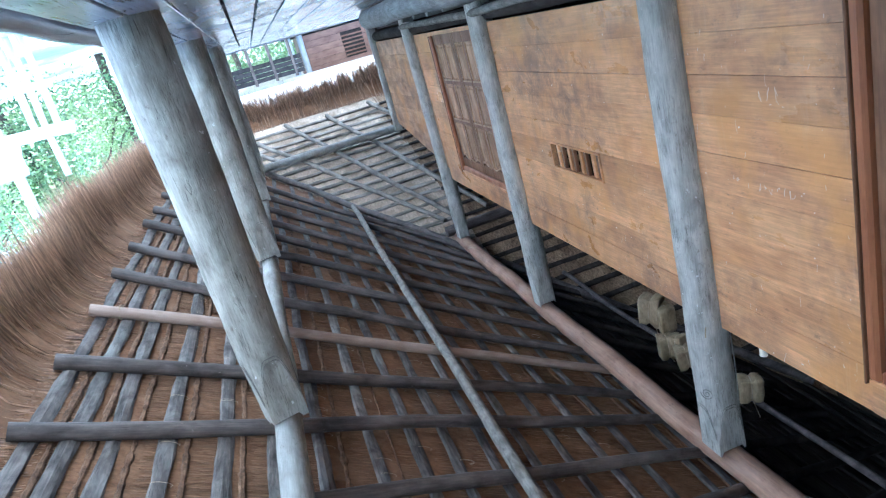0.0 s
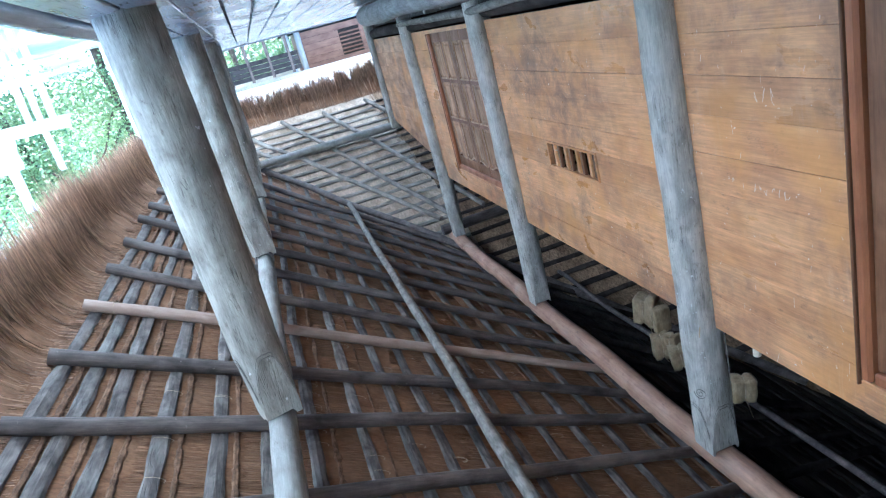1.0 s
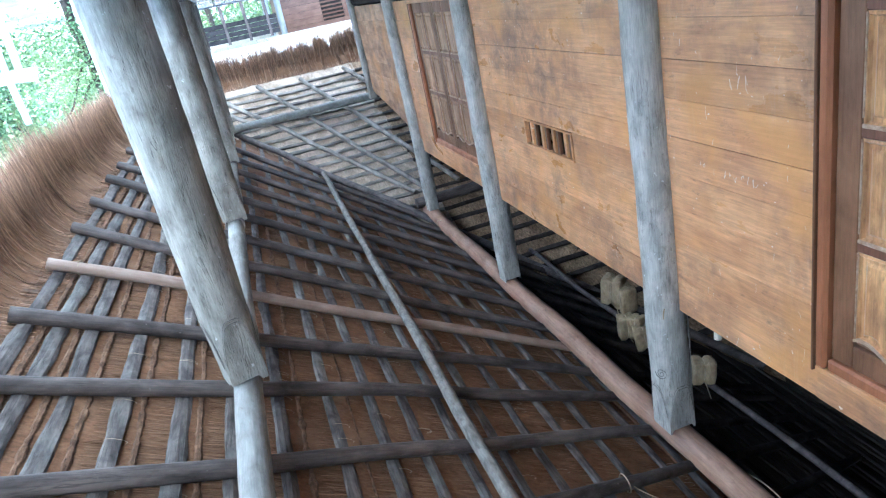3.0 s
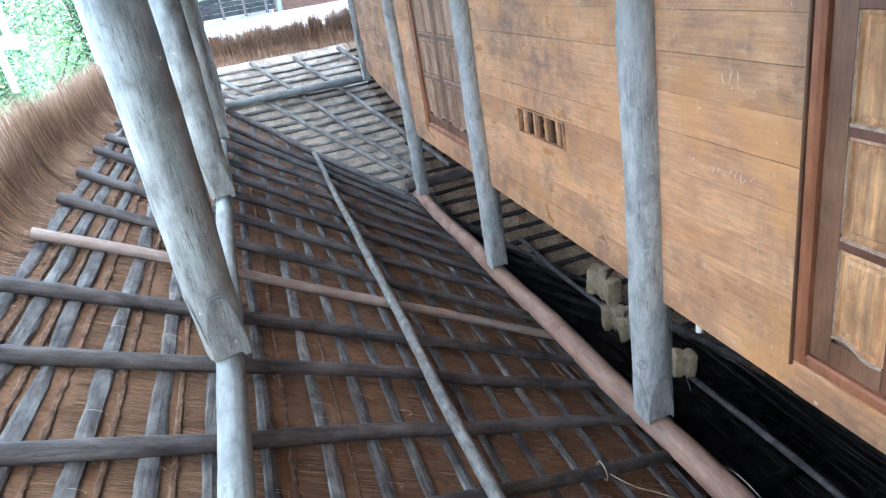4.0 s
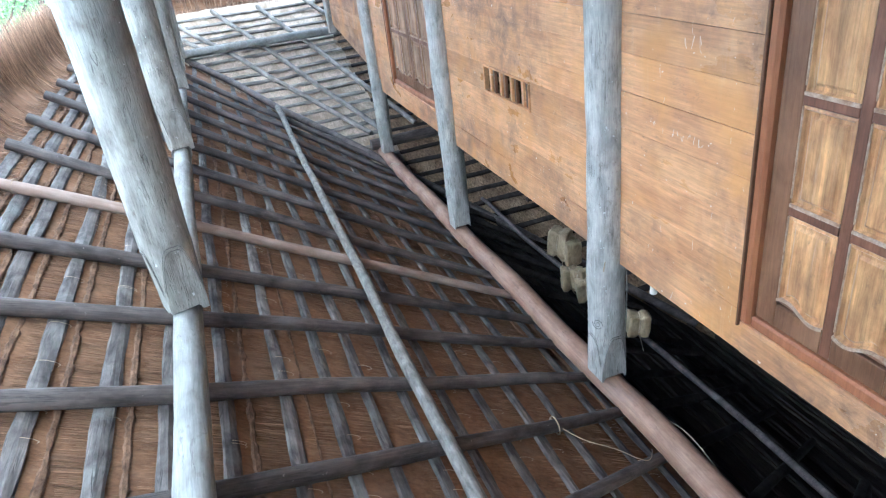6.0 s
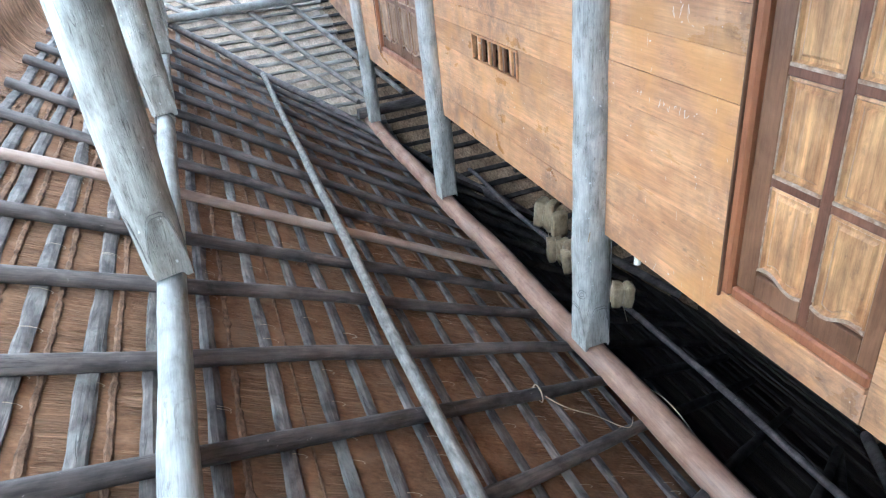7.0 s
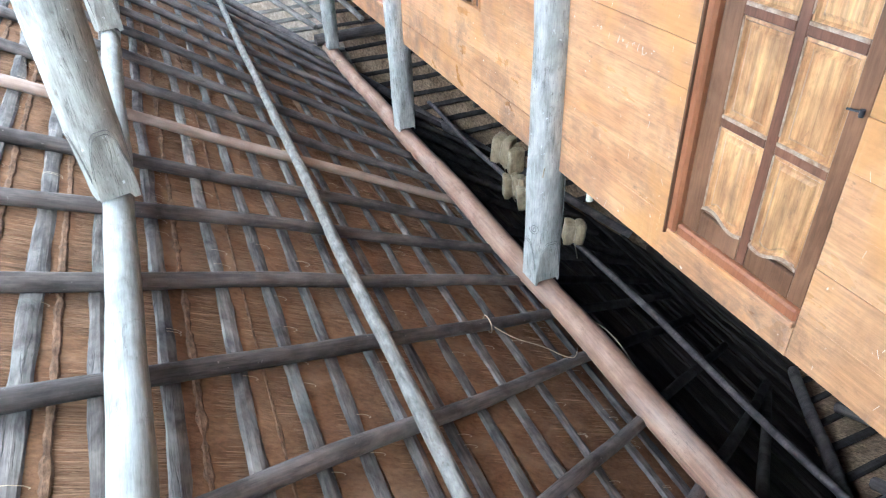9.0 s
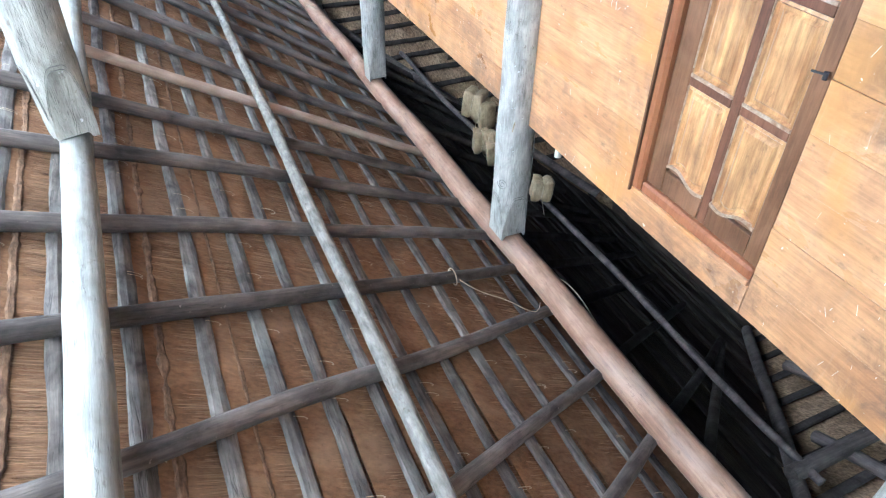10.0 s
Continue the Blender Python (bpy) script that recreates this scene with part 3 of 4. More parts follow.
# far end slope
HIP_RAFTERS = [(0.48, 13.3, -1.18, 10.28), (-0.13, 13.7, -1.38, 10.60), (-0.93, 13.6, -2.03, 10.31), (-1.75, 13.6, -2.9, 10.3), (-2.6, 13.6, -3.4, 10.3), (0.95, 13.5, 0.2, 12.4)]
for k, (xa, ya, xb, yb) in enumerate(HIP_RAFTERS):
    g = (9.2 - yb) / (yb - ya)
    end = (xb + (xb - xa) * g * 0.9, yb + (yb - ya) * g * 0.9)
    if k == 5:
        end = (xb, yb)
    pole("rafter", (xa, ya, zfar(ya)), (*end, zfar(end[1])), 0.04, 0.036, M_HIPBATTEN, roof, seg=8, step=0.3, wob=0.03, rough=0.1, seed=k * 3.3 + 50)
for k, a in enumerate(HIP_Y[3:-1]):
    b1 = 0.39 + 0.623 * (a - 11.98) - 0.05
    bm = log((b1, a, zfar(a) + 0.045), (-1.95 if b1 > -1.9 else min(-4.2, b1 - 0.5), a, zfar(a) + 0.045), 0.042, 0.038, seg=8, step=0.15, wob=0.05, rough=0.35, seed=k * 2.9 + 80, flat=0.5, up=(0, 0.32, 0.95))
    # Rows and ends over the house have their shade put into the colour.
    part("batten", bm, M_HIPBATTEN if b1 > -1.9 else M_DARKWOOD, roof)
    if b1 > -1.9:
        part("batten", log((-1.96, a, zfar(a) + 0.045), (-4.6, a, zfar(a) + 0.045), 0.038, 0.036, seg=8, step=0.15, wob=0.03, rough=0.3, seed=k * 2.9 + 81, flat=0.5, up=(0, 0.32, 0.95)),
             M_DARKWOOD, roof, "inner end of a batten, darkened for shade over the house")
bm = log((1.55, 13.8, zmain(1.55) - 0.01), (-3.9, 5.09, zmain(-3.9) - 0.01), 0.05, 0.045, seg=10, step=0.2, wob=0.03, rough=0.1, seed=91)
part("hip_rafter", bm, M_RAFTER, roof, smooth=True)
# near end slope
bm = log((1.55, -3.1, zmain(1.55) - 0.01), (-3.9, 2.87, zmain(-3.9) - 0.01), 0.05, 0.045, seg=10, step=0.25, wob=0.03, rough=0.1, seed=92)
part("hip_rafter", bm, M_RAFTER, roof, smooth=True)
for k in range(5):
    xx = -1.6 - 0.62 * k
    yt = min(2.7, ynear(xx) - 0.1)
    pole("rafter", (xx + 0.25, -2.9, znear(-2.9)), (xx - 0.15, yt, znear(yt)), 0.045, 0.04, M_RAFTER, roof, seg=8, step=0.3, wob=0.03, rough=0.1, seed=k * 3.9 + 120)
for k, a in enumerate(NEAR_Y[1:20]):
    b1 = -1.291 - 0.909 * a - 0.05
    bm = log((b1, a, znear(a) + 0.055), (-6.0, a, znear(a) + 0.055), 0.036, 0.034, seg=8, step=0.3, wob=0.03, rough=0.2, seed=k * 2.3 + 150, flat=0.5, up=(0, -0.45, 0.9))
    # Dark colour here stands for the shade under the near end slope.
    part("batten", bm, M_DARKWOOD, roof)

# hanging straw fringe of the eaves
rng = random.Random(11)


def fringe_paths(count, b0, b1, place, length):
    """Drooping straws; place(out, b, z) turns a distance past the eave into a point."""
    paths, pale = [], []
    for _ in range(count):
        b = b0 + (b1 - b0) * rng.random()
        layer = rng.random() ** 1.6
        clump = 0.11 * noise.noise((b * 2.1, 4.0, 0)) + 0.17 * noise.noise((b * 5.5, 9.0, 0)) + 0.14 * noise.noise((b * 17.0, 2.0, 0))
        clump += 0.09 * noise.noise((b * 0.8, 6.0, 0))
        clump += 0.07 * noise.noise((b * 34.0, 7.0, layer * 3))
        if rng.random() < 0.09:
            clump += rng.uniform(0.03, 0.17)
        root_o = -0.10 + 0.15 * rng.random()
        reach = 0.31 + clump * 0.5 + 0.10 * rng.uniform(-1, 1) + 0.22 * layer
        fall = length + clump + 0.12 * rng.uniform(-1, 1) - 0.05 * layer
        lift = 0.06 + 0.24 * layer
        sway = 0.10 * noise.noise((b * 1.4, 1.0, 0)) + 0.10 * noise.noise((b * 6.0, 5.0, layer)) + 0.12 * noise.noise((b * 15.0, 3.0, layer * 2)) + 0.09 * rng.uniform(-1, 1)
        pts = []
        for i in range(5):
            k = i / 4
            o = root_o + (reach - root_o) * (1 - (1 - k) ** 1.9)
            z = lift - 0.55 * root_o - (fall + lift * 0.5) * (0.28 * k + 0.72 * k * k)
            pts.append(place(o, b + sway * k * k, z))
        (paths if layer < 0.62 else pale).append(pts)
    return paths, pale


# The near-eave row is out of view, added to cut incoming light.
for count, b0, b1, place, length, width, label in (
        (62000, -3.2, 13.9, lambda o, b, z: (EAVE_X + o, b, 1.305 + z), 0.44, 0.0034, "drooping straw fringe of the eave"),
        (16000, -5.0, 1.7, lambda o, b, z: (b, 13.9 + o, 1.315 + z), 0.50, 0.0055, "drooping straw fringe of the far eave"),
        (6000, -5.0, 1.7, lambda o, b, z: (b, -3.18 - o, 1.305 + z), 0.46, 0.012, "unseen straw fringe added at the near eave to cut light")):
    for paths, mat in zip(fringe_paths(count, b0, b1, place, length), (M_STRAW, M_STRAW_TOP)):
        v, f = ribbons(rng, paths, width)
        tagged(mesh_part("eave_fringe", v, f, mat, roof, label + (", upper layer coloured as sunlit" if mat is M_STRAW_TOP else "")), kind="stuff")


def fringe_core(b0, b1, place):
    verts, faces = [], []
    prof = [(-0.12, 0.16), (0.0, 0.085), (0.10, 0.0), (0.19, -0.12), (0.25, -0.20), (0.29, -0.27), (0.37, -0.26), (0.42, -0.15), (0.36, 0.0), (0.15, 0.2), (-0.12, 0.33)]
    n = int((b1 - b0) / 0.06)
    for i in range(n + 1):
        b = b0 + (b1 - b0) * i / n
        for j, (o, z) in enumerate(prof):
            wv = 0.05 * noise.noise((b * 2.1, 4.0, 0)) + 0.035 * noise.noise((b * 9, j * 0.4, 2.0))
            verts.append(place(o + wv * 0.5, b, z - wv * (0.3 + o)))
    m = len(prof)
    for i in range(n):
        for j in range(m - 1):
            q = i * m + j
            faces.append((q, q + 1, q + m + 1, q + m))
    return verts, faces


# Unseen near-eave layer, added to keep light off the roof's underside.
v, f = fringe_core(-5.0, 1.75, lambda o, b, z: (b, -3.18 - o, 1.305 + z))
mesh_part("eave_bundle", v, f, M_THATCH, roof, "unseen straw layer added at the near eave to cut light", smooth=True)
v, f = fringe_core(-3.2, 13.95, lambda o, b, z: (EAVE_X + o, b, 1.305 + z))
mesh_part("eave_bundle", v, f, M_THATCH, roof, "thick straw layer at the eave", smooth=True)
v, f = fringe_core(-5.0, 1.75, lambda o, b, z: (b, 13.9 + o, 1.315 + z))
mesh_part("eave_bundle", v, f, M_THATCH, roof, "thick straw layer at the far eave", smooth=True)

# loose straws under the thatch
paths = []
for q in range(42000):
    px, py = (rng.uniform(0.4, 1.55) if q % 2 else rng.uniform(-1.7, 0.6)), rng.uniform(0.9, 7.5)
    L = rng.uniform(0.18, 0.46)
    bow, drift = 0.02 * noise.noise((px * 3, py * 3, 5.0)) + rng.uniform(-0.006, 0.006), rng.uniform(-0.02, 0.02)
    d = 0.083 - rng.uniform(0, 0.007)
    paths.append([(px + L * k, py + drift * k + bow * math.sin(math.pi * k), zmain(px + L * k) + d - 0.005 * math.sin(3 * k)) for k in (0, 0.35, 0.7, 1.0)])
v, f = ribbons(rng, paths, 0.0017)
tagged(mesh_part("loose_straw", v, f, M_LOOSE, roof, "loose straws on the thatch"), kind="stuff")

# rattan ties round battens
tv, tf = [], []
for k in range(190):
    a = rng.choice(BATTENS[3:17])
    y = rng.uniform(1.2, 6.5)
    for i in range(9):
        ang = 2 * math.pi * i / 8
        for dy in (-0.0018, 0.0018):
            tv.append((batten_x(a, y) + 0.040 * math.cos(ang), y + dy + 0.004 * math.sin(ang), zmain(batten_x(a, y)) + 0.058 + 0.018 * math.sin(ang) - 0.55 * 0.040 * math.cos(ang)))
    base = len(tv) - 18
    for i in range(8):
        q = base + 2 * i
        tf.append((q, q + 1, q + 3, q + 2))
tagged(mesh_part("rattan_ties", tv, tf, M_CORD, roof, "thin rattan ties round the battens"), kind="stuff")

# ---- house wall with doors and vent ----
SEAMS = [WALL_LOW, 0.55, 0.74, 0.93, 1.12, 1.31, 1.50, 1.70, 1.92, WALL_TOP]
SEAMS_MID = [WALL_LOW, 0.55, 0.745, 0.92, 1.11, 1.268, 1.478, 1.74, 1.93, WALL_TOP]
NEAR_DOOR, FAR_DOOR = (1.585, 2.32), (6.25, 7.73)
NEAR_DOOR_TOP, FAR_DOOR_TOP, DOOR_LOW = 1.97, 1.91, 0.38
VENT = (4.32, 5.08, 1.268, 1.478)
wall = empty("wall_1", "varnished orange-brown plank wall of the house, scuffed and stained", "wall", kind="structure")
rng = random.Random(21)


def plank(y0, y1, z0, z1, mat):
    if y1 - y0 < 0.02 or z1 - z0 < 0.02:
        return
    px = WALL_X + rng.uniform(-0.003, 0.003)
    part("plank", block((WALL_X - 0.035, y0, z0 + 0.0005), (px, y1, z1 - 0.0005), 0.0016), mat, wall)


def bay(y0, y1, seams, holes=(), mat=M_WALL):
    for z0, z1 in zip(seams, seams[1:]):
        spans = [(y0, y1)]
        for hy0, hy1, hz0, hz1 in holes:
            if hz0 < z1 - 0.001 and hz1 > z0 + 0.001:
                nxt = []
                if hz0 > z0 + 0.02:
                    plank(hy0, hy1, z0, hz0, mat)
                if hz1 < z1 - 0.02:
                    plank(hy0, hy1, hz1, z1, mat)
                for a, b in spans:
                    nxt += [(a, min(b, hy0)), (max(a, hy1), b)]
                spans = [s for s in nxt if s[1] - s[0] > 0.02]
        for a, b in spans:
            plank(a, b, z0, z1, mat)


bay(-1.76, 0.72, SEAMS)
bay(0.72, 3.33, SEAMS, [(NEAR_DOOR[0], NEAR_DOOR[1], DOOR_LOW, NEAR_DOOR_TOP)])
bay(3.33, 5.88, SEAMS_MID, [VENT])
bay(5.88, 8.42, SEAMS, [(FAR_DOOR[0], FAR_DOOR[1], DOOR_LOW, FAR_DOOR_TOP)])
bay(8.42, 10.95, SEAMS[:7], mat=M_WALL_WORN)
bm = block((WALL_X - 0.035, 8.42, 1.501), (WALL_X, 10.95, 1.60))
for v in bm.verts:
    if v.co.z > 1.55:
        v.co.z = 1.98 if v.co.y < 9 else 1.60
part("plank", bm, M_WALL_WORN, wall, "top plank cut to the slope of the roof")
part("sill", log((WALL_X - 0.03, -1.8, 0.26), (WALL_X - 0.03, 11.0, 0.26), 0.07, 0.065, seg=10, step=0.3, seed=2.2), M_DARKWOOD, wall, "dark sill log", smooth=True)


def panel_door(name, y0, y1, z0, z1, columns, leaves, right_jamb, label):
    """A framed door with raised panels; y1 is the jamb side with the thick red-brown frame."""
    root = empty(name, label, "door", kind="structure")
    fx = WALL_X
    part("jamb", block((fx - 0.05, y1 - 0.001, z0), (fx + 0.030, y1 + 0.012, z1 + 0.012), 0.004), M_STILE, root, "thin dark edge of the frame")
    part("jamb", block((fx - 0.05, y1 - 0.058, z0), (fx + 0.028, y1 - 0.002, z1 - 0.014), 0.014), M_FRAME, root, "rounded red-brown jamb")
    part("head", block((fx - 0.05, y0, z1 - 0.072), (fx + 0.018, y1 - 0.059, z1 - 0.014), 0.010), M_FRAME, root)
    part("head", block((fx - 0.05, y0, z1 - 0.013), (fx + 0.020, y1 - 0.002, z1 + 0.012), 0.004), M_WALL, root, "raised upper lip of the frame")
    if right_jamb:
        part("jamb", block((fx - 0.05, y0 - 0.012, z0), (fx + 0.028, y0 + 0.06, z1 - 0.073), 0.012), M_FRAME, root)
        y0 = y0 + 0.061
    yl, zl = y1 - 0.059, z1 - 0.073
    width = (yl - y0) / leaves
    for lf in range(leaves):
        a, b = y0 + lf * width + 0.002, y0 + (lf + 1) * width - 0.002
        leaf = part("leaf", block((fx - 0.045, a, z0), (fx - 0.030, b, zl), 0.002), M_STILE, root)
        st = 0.072 if leaves == 1 else 0.06
        mid = 0.048 if leaves == 1 else 0.04
        face = fx - 0.004
        b_st = 0.10 if leaves == 1 else st
        part("stile", block((fx - 0.029, b - b_st, z0), (face, b, zl), 0.004), M_STILE, leaf)
        part("stile", block((fx - 0.029, a, z0), (face, a + st, zl), 0.004), M_STILE, leaf)
        iw = (b - a - 2 * st - (b_st - st) - mid * (columns - 1)) / columns
        for c in range(columns - 1):
            m0 = a + st + iw * (c + 1) + mid * c
            part("muntin", block((fx - 0.029, m0, z0 + 0.001), (face - 0.002, m0 + mid, zl - 0.001), 0.004), M_RAIL, leaf)
        for c in range(columns):
            p0 = a + st + (iw + mid) * c
            p1 = p0 + iw
            part("rail", block((fx - 0.029, p0, zl - 0.105), (face - 0.001, p1, zl), 0.003), M_STILE, leaf)
            tops = [zl - 0.105, zl - 0.55, zl - 0.98]
            lows = [zl - 0.51, zl - 0.94, max(z0 + 0.06, zl - 1.36)]
            for row, (zt, zb) in enumerate(zip(tops, lows)):
                part("rail", block((fx - 0.029, p0, zb - 0.04 if row < 2 else z0), (face - 0.001, p1, zb), 0.003), M_RAIL, leaf)
                # raised and bevelled panel
                bm = bmesh.new()
                n = 14
                def outline(inset, xx):
                    ys = [p0 + inset + (iw - 2 * inset) * i / n for i in range(n + 1)]
                    top = []
                    for i, yy in enumerate(ys):
                        dip = 0.0
                        if row == 0:
                            u = (i / n) if c == 0 else (1 - i / n)
                            dip = 0.014 + 0.014 * math.sin(2 * math.pi * u) + 0.010 * math.cos(math.pi * u)
                        top.append((xx, yy, zt - inset - dip))
                    return [bm.verts.new(p) for p in top] + [bm.verts.new((xx, ys[-1], zb + inset)), bm.verts.new((xx, ys[0], zb + inset))]
                rings = [outline(0.002, fx - 0.0295), outline(0.002, fx - 0.010), outline(0.012, fx - 0.007), outline(0.020, fx - 0.018), outline(0.032, fx - 0.018), outline(0.045, fx - 0.009)]
                N = len(rings[0])
                for r_a, r_b in zip(rings, rings[1:]):
                    for i in range(N):
                        bm.faces.new((r_a[i], r_a[(i + 1) % N], r_b[(i + 1) % N], r_b[i]))
                bm.faces.new(rings[-1])
                bmesh.ops.recalc_face_normals(bm, faces=bm.faces)
                part("panel", bm, M_PANEL if leaves == 1 else M_PANEL_WORN, leaf)
                part("moulding", block((fx - 0.02, p1 - 0.007, zb + 0.004), (face + 0.0005, p1 - 0.0005, zt - 0.03), 0.002), M_MOULD, leaf, "worn pale moulding")
                if row == 0:
                    # worn pale edge along the curved top
                    vs, fs = [], []
                    for i in range(n + 1):
                        yy = p0 + iw * i / n
                        u = (i / n) if c == 0 else (1 - i / n)
                        dip = 0.014 + 0.014 * math.sin(2 * math.pi * u) + 0.010 * math.cos(math.pi * u)
                        for xx, zz in ((fx - 0.02, 0.006), (face + 0.002, 0.004), (face + 0.002, -0.008), (fx - 0.012, -0.012)):
                            vs.append((xx, yy, zt - dip + zz))
                    for i in range(n):
                        for j in range(3):
                            q = i * 4 + j
                            fs.append((q, q + 1, q + 5, q + 4))
                    mesh_part("moulding", vs, fs, M_MOULD, leaf, "worn pale moulding")
                else:
                    part("moulding", block((fx - 0.02, p0, zt - 0.010), (face + 0.001, p1, zt + 0.006), 0.003), M_MOULD, leaf, "worn pale moulding")
    return root


door = panel_door("door_1", NEAR_DOOR[0], NEAR_DOOR[1], DOOR_LOW, NEAR_DOOR_TOP, 2, 1, False,
                  "closed brown wooden door with honey-coloured raised panels in a red-brown frame")
panel_door("door_2", FAR_DOOR[0], FAR_DOOR[1], DOOR_LOW, FAR_DOOR_TOP, 2, 2, True,
           "closed double door with narrow worn wooden panels in a red-brown frame")
latch = part("latch", log((WALL_X + 0.012, 1.60, 1.11), (WALL_X + 0.012, 1.655, 1.118), 0.0042, 0.0042, seg=8, step=0.03, wob=0, rough=0, seed=1), M_IRON, door, "dark iron latch")
part("padlock", log((WALL_X + 0.015, 1.60, 1.10), (WALL_X + 0.015, 1.60, 1.125), 0.0085, 0.0085, seg=10, step=0.02, wob=0, rough=0, seed=1), M_IRON, door, "small dark padlock")

vent = empty("vent_1", "wooden wall vent with upright slats", "vent", kind="structure")
vy0, vy1, vz0, vz1 = VENT
for a in ((vy0, vz0 - 0.0, vy1, vz0 + 0.018), (vy0, vz1 - 0.018, vy1, vz1)):
    part("frame", block((WALL_X - 0.03, a[0] + 0.001, a[1] + 0.001), (WALL_X + 0.010, a[2] - 0.001, a[3] - 0.001), 0.003), M_WALL, vent)
for a in (vy0, vy1 - 0.018):
    part("frame", block((WALL_X - 0.03, a + 0.001, vz0 + 0.019), (WALL_X + 0.010, a + 0.017, vz1 - 0.019), 0.003), M_WALL, vent)
period = (vy1 - vy0 - 0.044) / 4
for i in range(4):
    top = vy1 - 0.022 - period * i - 0.042
    for off in (0.0, 0.071):
        bm = block((WALL_X - 0.030, top - off - 0.061, vz0 + 0.019), (WALL_X - 0.006, top - off, vz1 - 0.019), 0.004)
        bmesh.ops.rotate(bm, verts=bm.verts, cent=(WALL_X - 0.018, top - off - 0.030, 0), matrix=Matrix.Rotation(radians(12), 3, "Z"))
        part("slat", bm, M_STILE if off else M_WALL, vent)

# chalk scribbles and scratches on the planks
def scribble(y0, z0, count, size, seed):
    r = random.Random(seed)
    vs, fs = [], []
    y = y0
    for _ in range(count):
        px, pz = y, z0
        for _ in range(3):
            qx, qz = px + r.uniform(-0.3, 0.3) * size, z0 + r.uniform(-0.5, 0.5) * size
            d = Vector((qx - px, qz - pz))
            if d.length < 1e-4:
                continue
            nrm = Vector((-d.y, d.x)).normalized() * 0.0012
            base = len(vs)
            for (ay, az) in ((px + nrm.x, pz + nrm.y), (px - nrm.x, pz - nrm.y), (qx - nrm.x, qz - nrm.y), (qx + nrm.x, qz + nrm.y)):
                vs.append((WALL_X + 0.0048 + 0.0003 * (len(fs) % 12), ay, az))
            fs.append((base, base + 1, base + 2, base + 3))
            px, pz = qx, qz
        y -= size * 0.75
    return mesh_part("chalk_mark", vs, fs, M_CHALK, wall, "pale unreadable chalk scribble")


scribble(2.80, 0.82, 3, 0.075, 1)
scribble(2.84, 1.235, 7, 0.045, 2)
scribble(3.02, 1.22, 3, 0.03, 3)
scribble(1.42, 0.98, 3, 0.05, 4)
r = random.Random(77)
vs, fs = [], []
for _ in range(300):
    y, z, a, L = r.uniform(1.0, 6.0), r.uniform(0.5, 2.08), r.uniform(1.1, 2.1), 0.005 + 0.06 * r.random() ** 2.5
    if NEAR_DOOR[0] - 0.05 < y < NEAR_DOOR[1] + 0.05 or VENT[0] - 0.05 < y < VENT[1] + 0.05:
        continue
    dy, dz, w = math.cos(a) * L, math.sin(a) * L, r.uniform(0.0008, 0.0026)
    base = len(vs)
    vs += [(WALL_X + 0.0042, y, z), (WALL_X + 0.0042, y + w, z), (WALL_X + 0.0042, y + dy + w, z + dz), (WALL_X + 0.0042, y + dy, z + dz)]
    fs.append((base, base + 1, base + 2, base + 3))
tagged(mesh_part("scratches", vs, fs, M_CHALK, wall, "pale scratches and specks"), kind="stuff")

# low log, poles and stubs at the foot of the wall
tagged(part("bench_log", log((-1.42, 4.9, 0.03), (-1.42, 9.25, 0.02), 0.125, 0.12, seg=18, step=0.2, wob=0.02, rough=0.04, seed=14), M_PLATE, smooth=True),
       "thick pale grey log lying along the foot of the wall", "log")
tagged(part("foot_pole", log((-1.66, 3.2, 0.24), (-1.66, 8.6, 0.22), 0.035, 0.03, seg=10, step=0.3, wob=0.03, seed=15), M_GREYPOLE, smooth=True),
       "pale grey pole under the wall's sill", "pole")
for k in range(9):
    y = 3.7 + 0.55 * k
    tagged(part("joist_end", log((-1.95, y, 0.12), (-1.58, y, 0.12), 0.055, 0.055, seg=10, step=0.1, seed=k + 60.0), M_PLATE, smooth=True),
           "grey round joist end under the wall", "joist", "joist ends")

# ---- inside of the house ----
# Added walls, mostly out of view, that block or admit light.
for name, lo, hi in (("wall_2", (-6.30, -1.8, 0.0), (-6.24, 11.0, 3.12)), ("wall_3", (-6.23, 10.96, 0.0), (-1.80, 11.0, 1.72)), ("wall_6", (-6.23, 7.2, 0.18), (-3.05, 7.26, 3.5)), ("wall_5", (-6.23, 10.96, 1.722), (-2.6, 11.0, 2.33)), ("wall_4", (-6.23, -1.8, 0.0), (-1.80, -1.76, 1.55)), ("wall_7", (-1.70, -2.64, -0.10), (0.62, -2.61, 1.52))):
    tagged(part(name, block(lo, hi), M_INNER), "added dark plank wall that shapes the light under the roof", "wall", kind="structure")
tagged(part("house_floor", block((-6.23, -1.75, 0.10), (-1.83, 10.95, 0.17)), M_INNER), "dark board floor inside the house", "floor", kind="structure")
for x in (-1.9, -6.1):
    for y in (-1.5, 2.4, 6.3, 10.2):
        tagged(part("stilt", log((x - 0.1, y, GROUND_Z - 0.05), (x - 0.1, y, 0.1), 0.10, 0.10, seg=12, step=0.3, seed=x + y), M_DARKWOOD, smooth=True),
               "dark round stilt under the house", "stilt", "stilts")

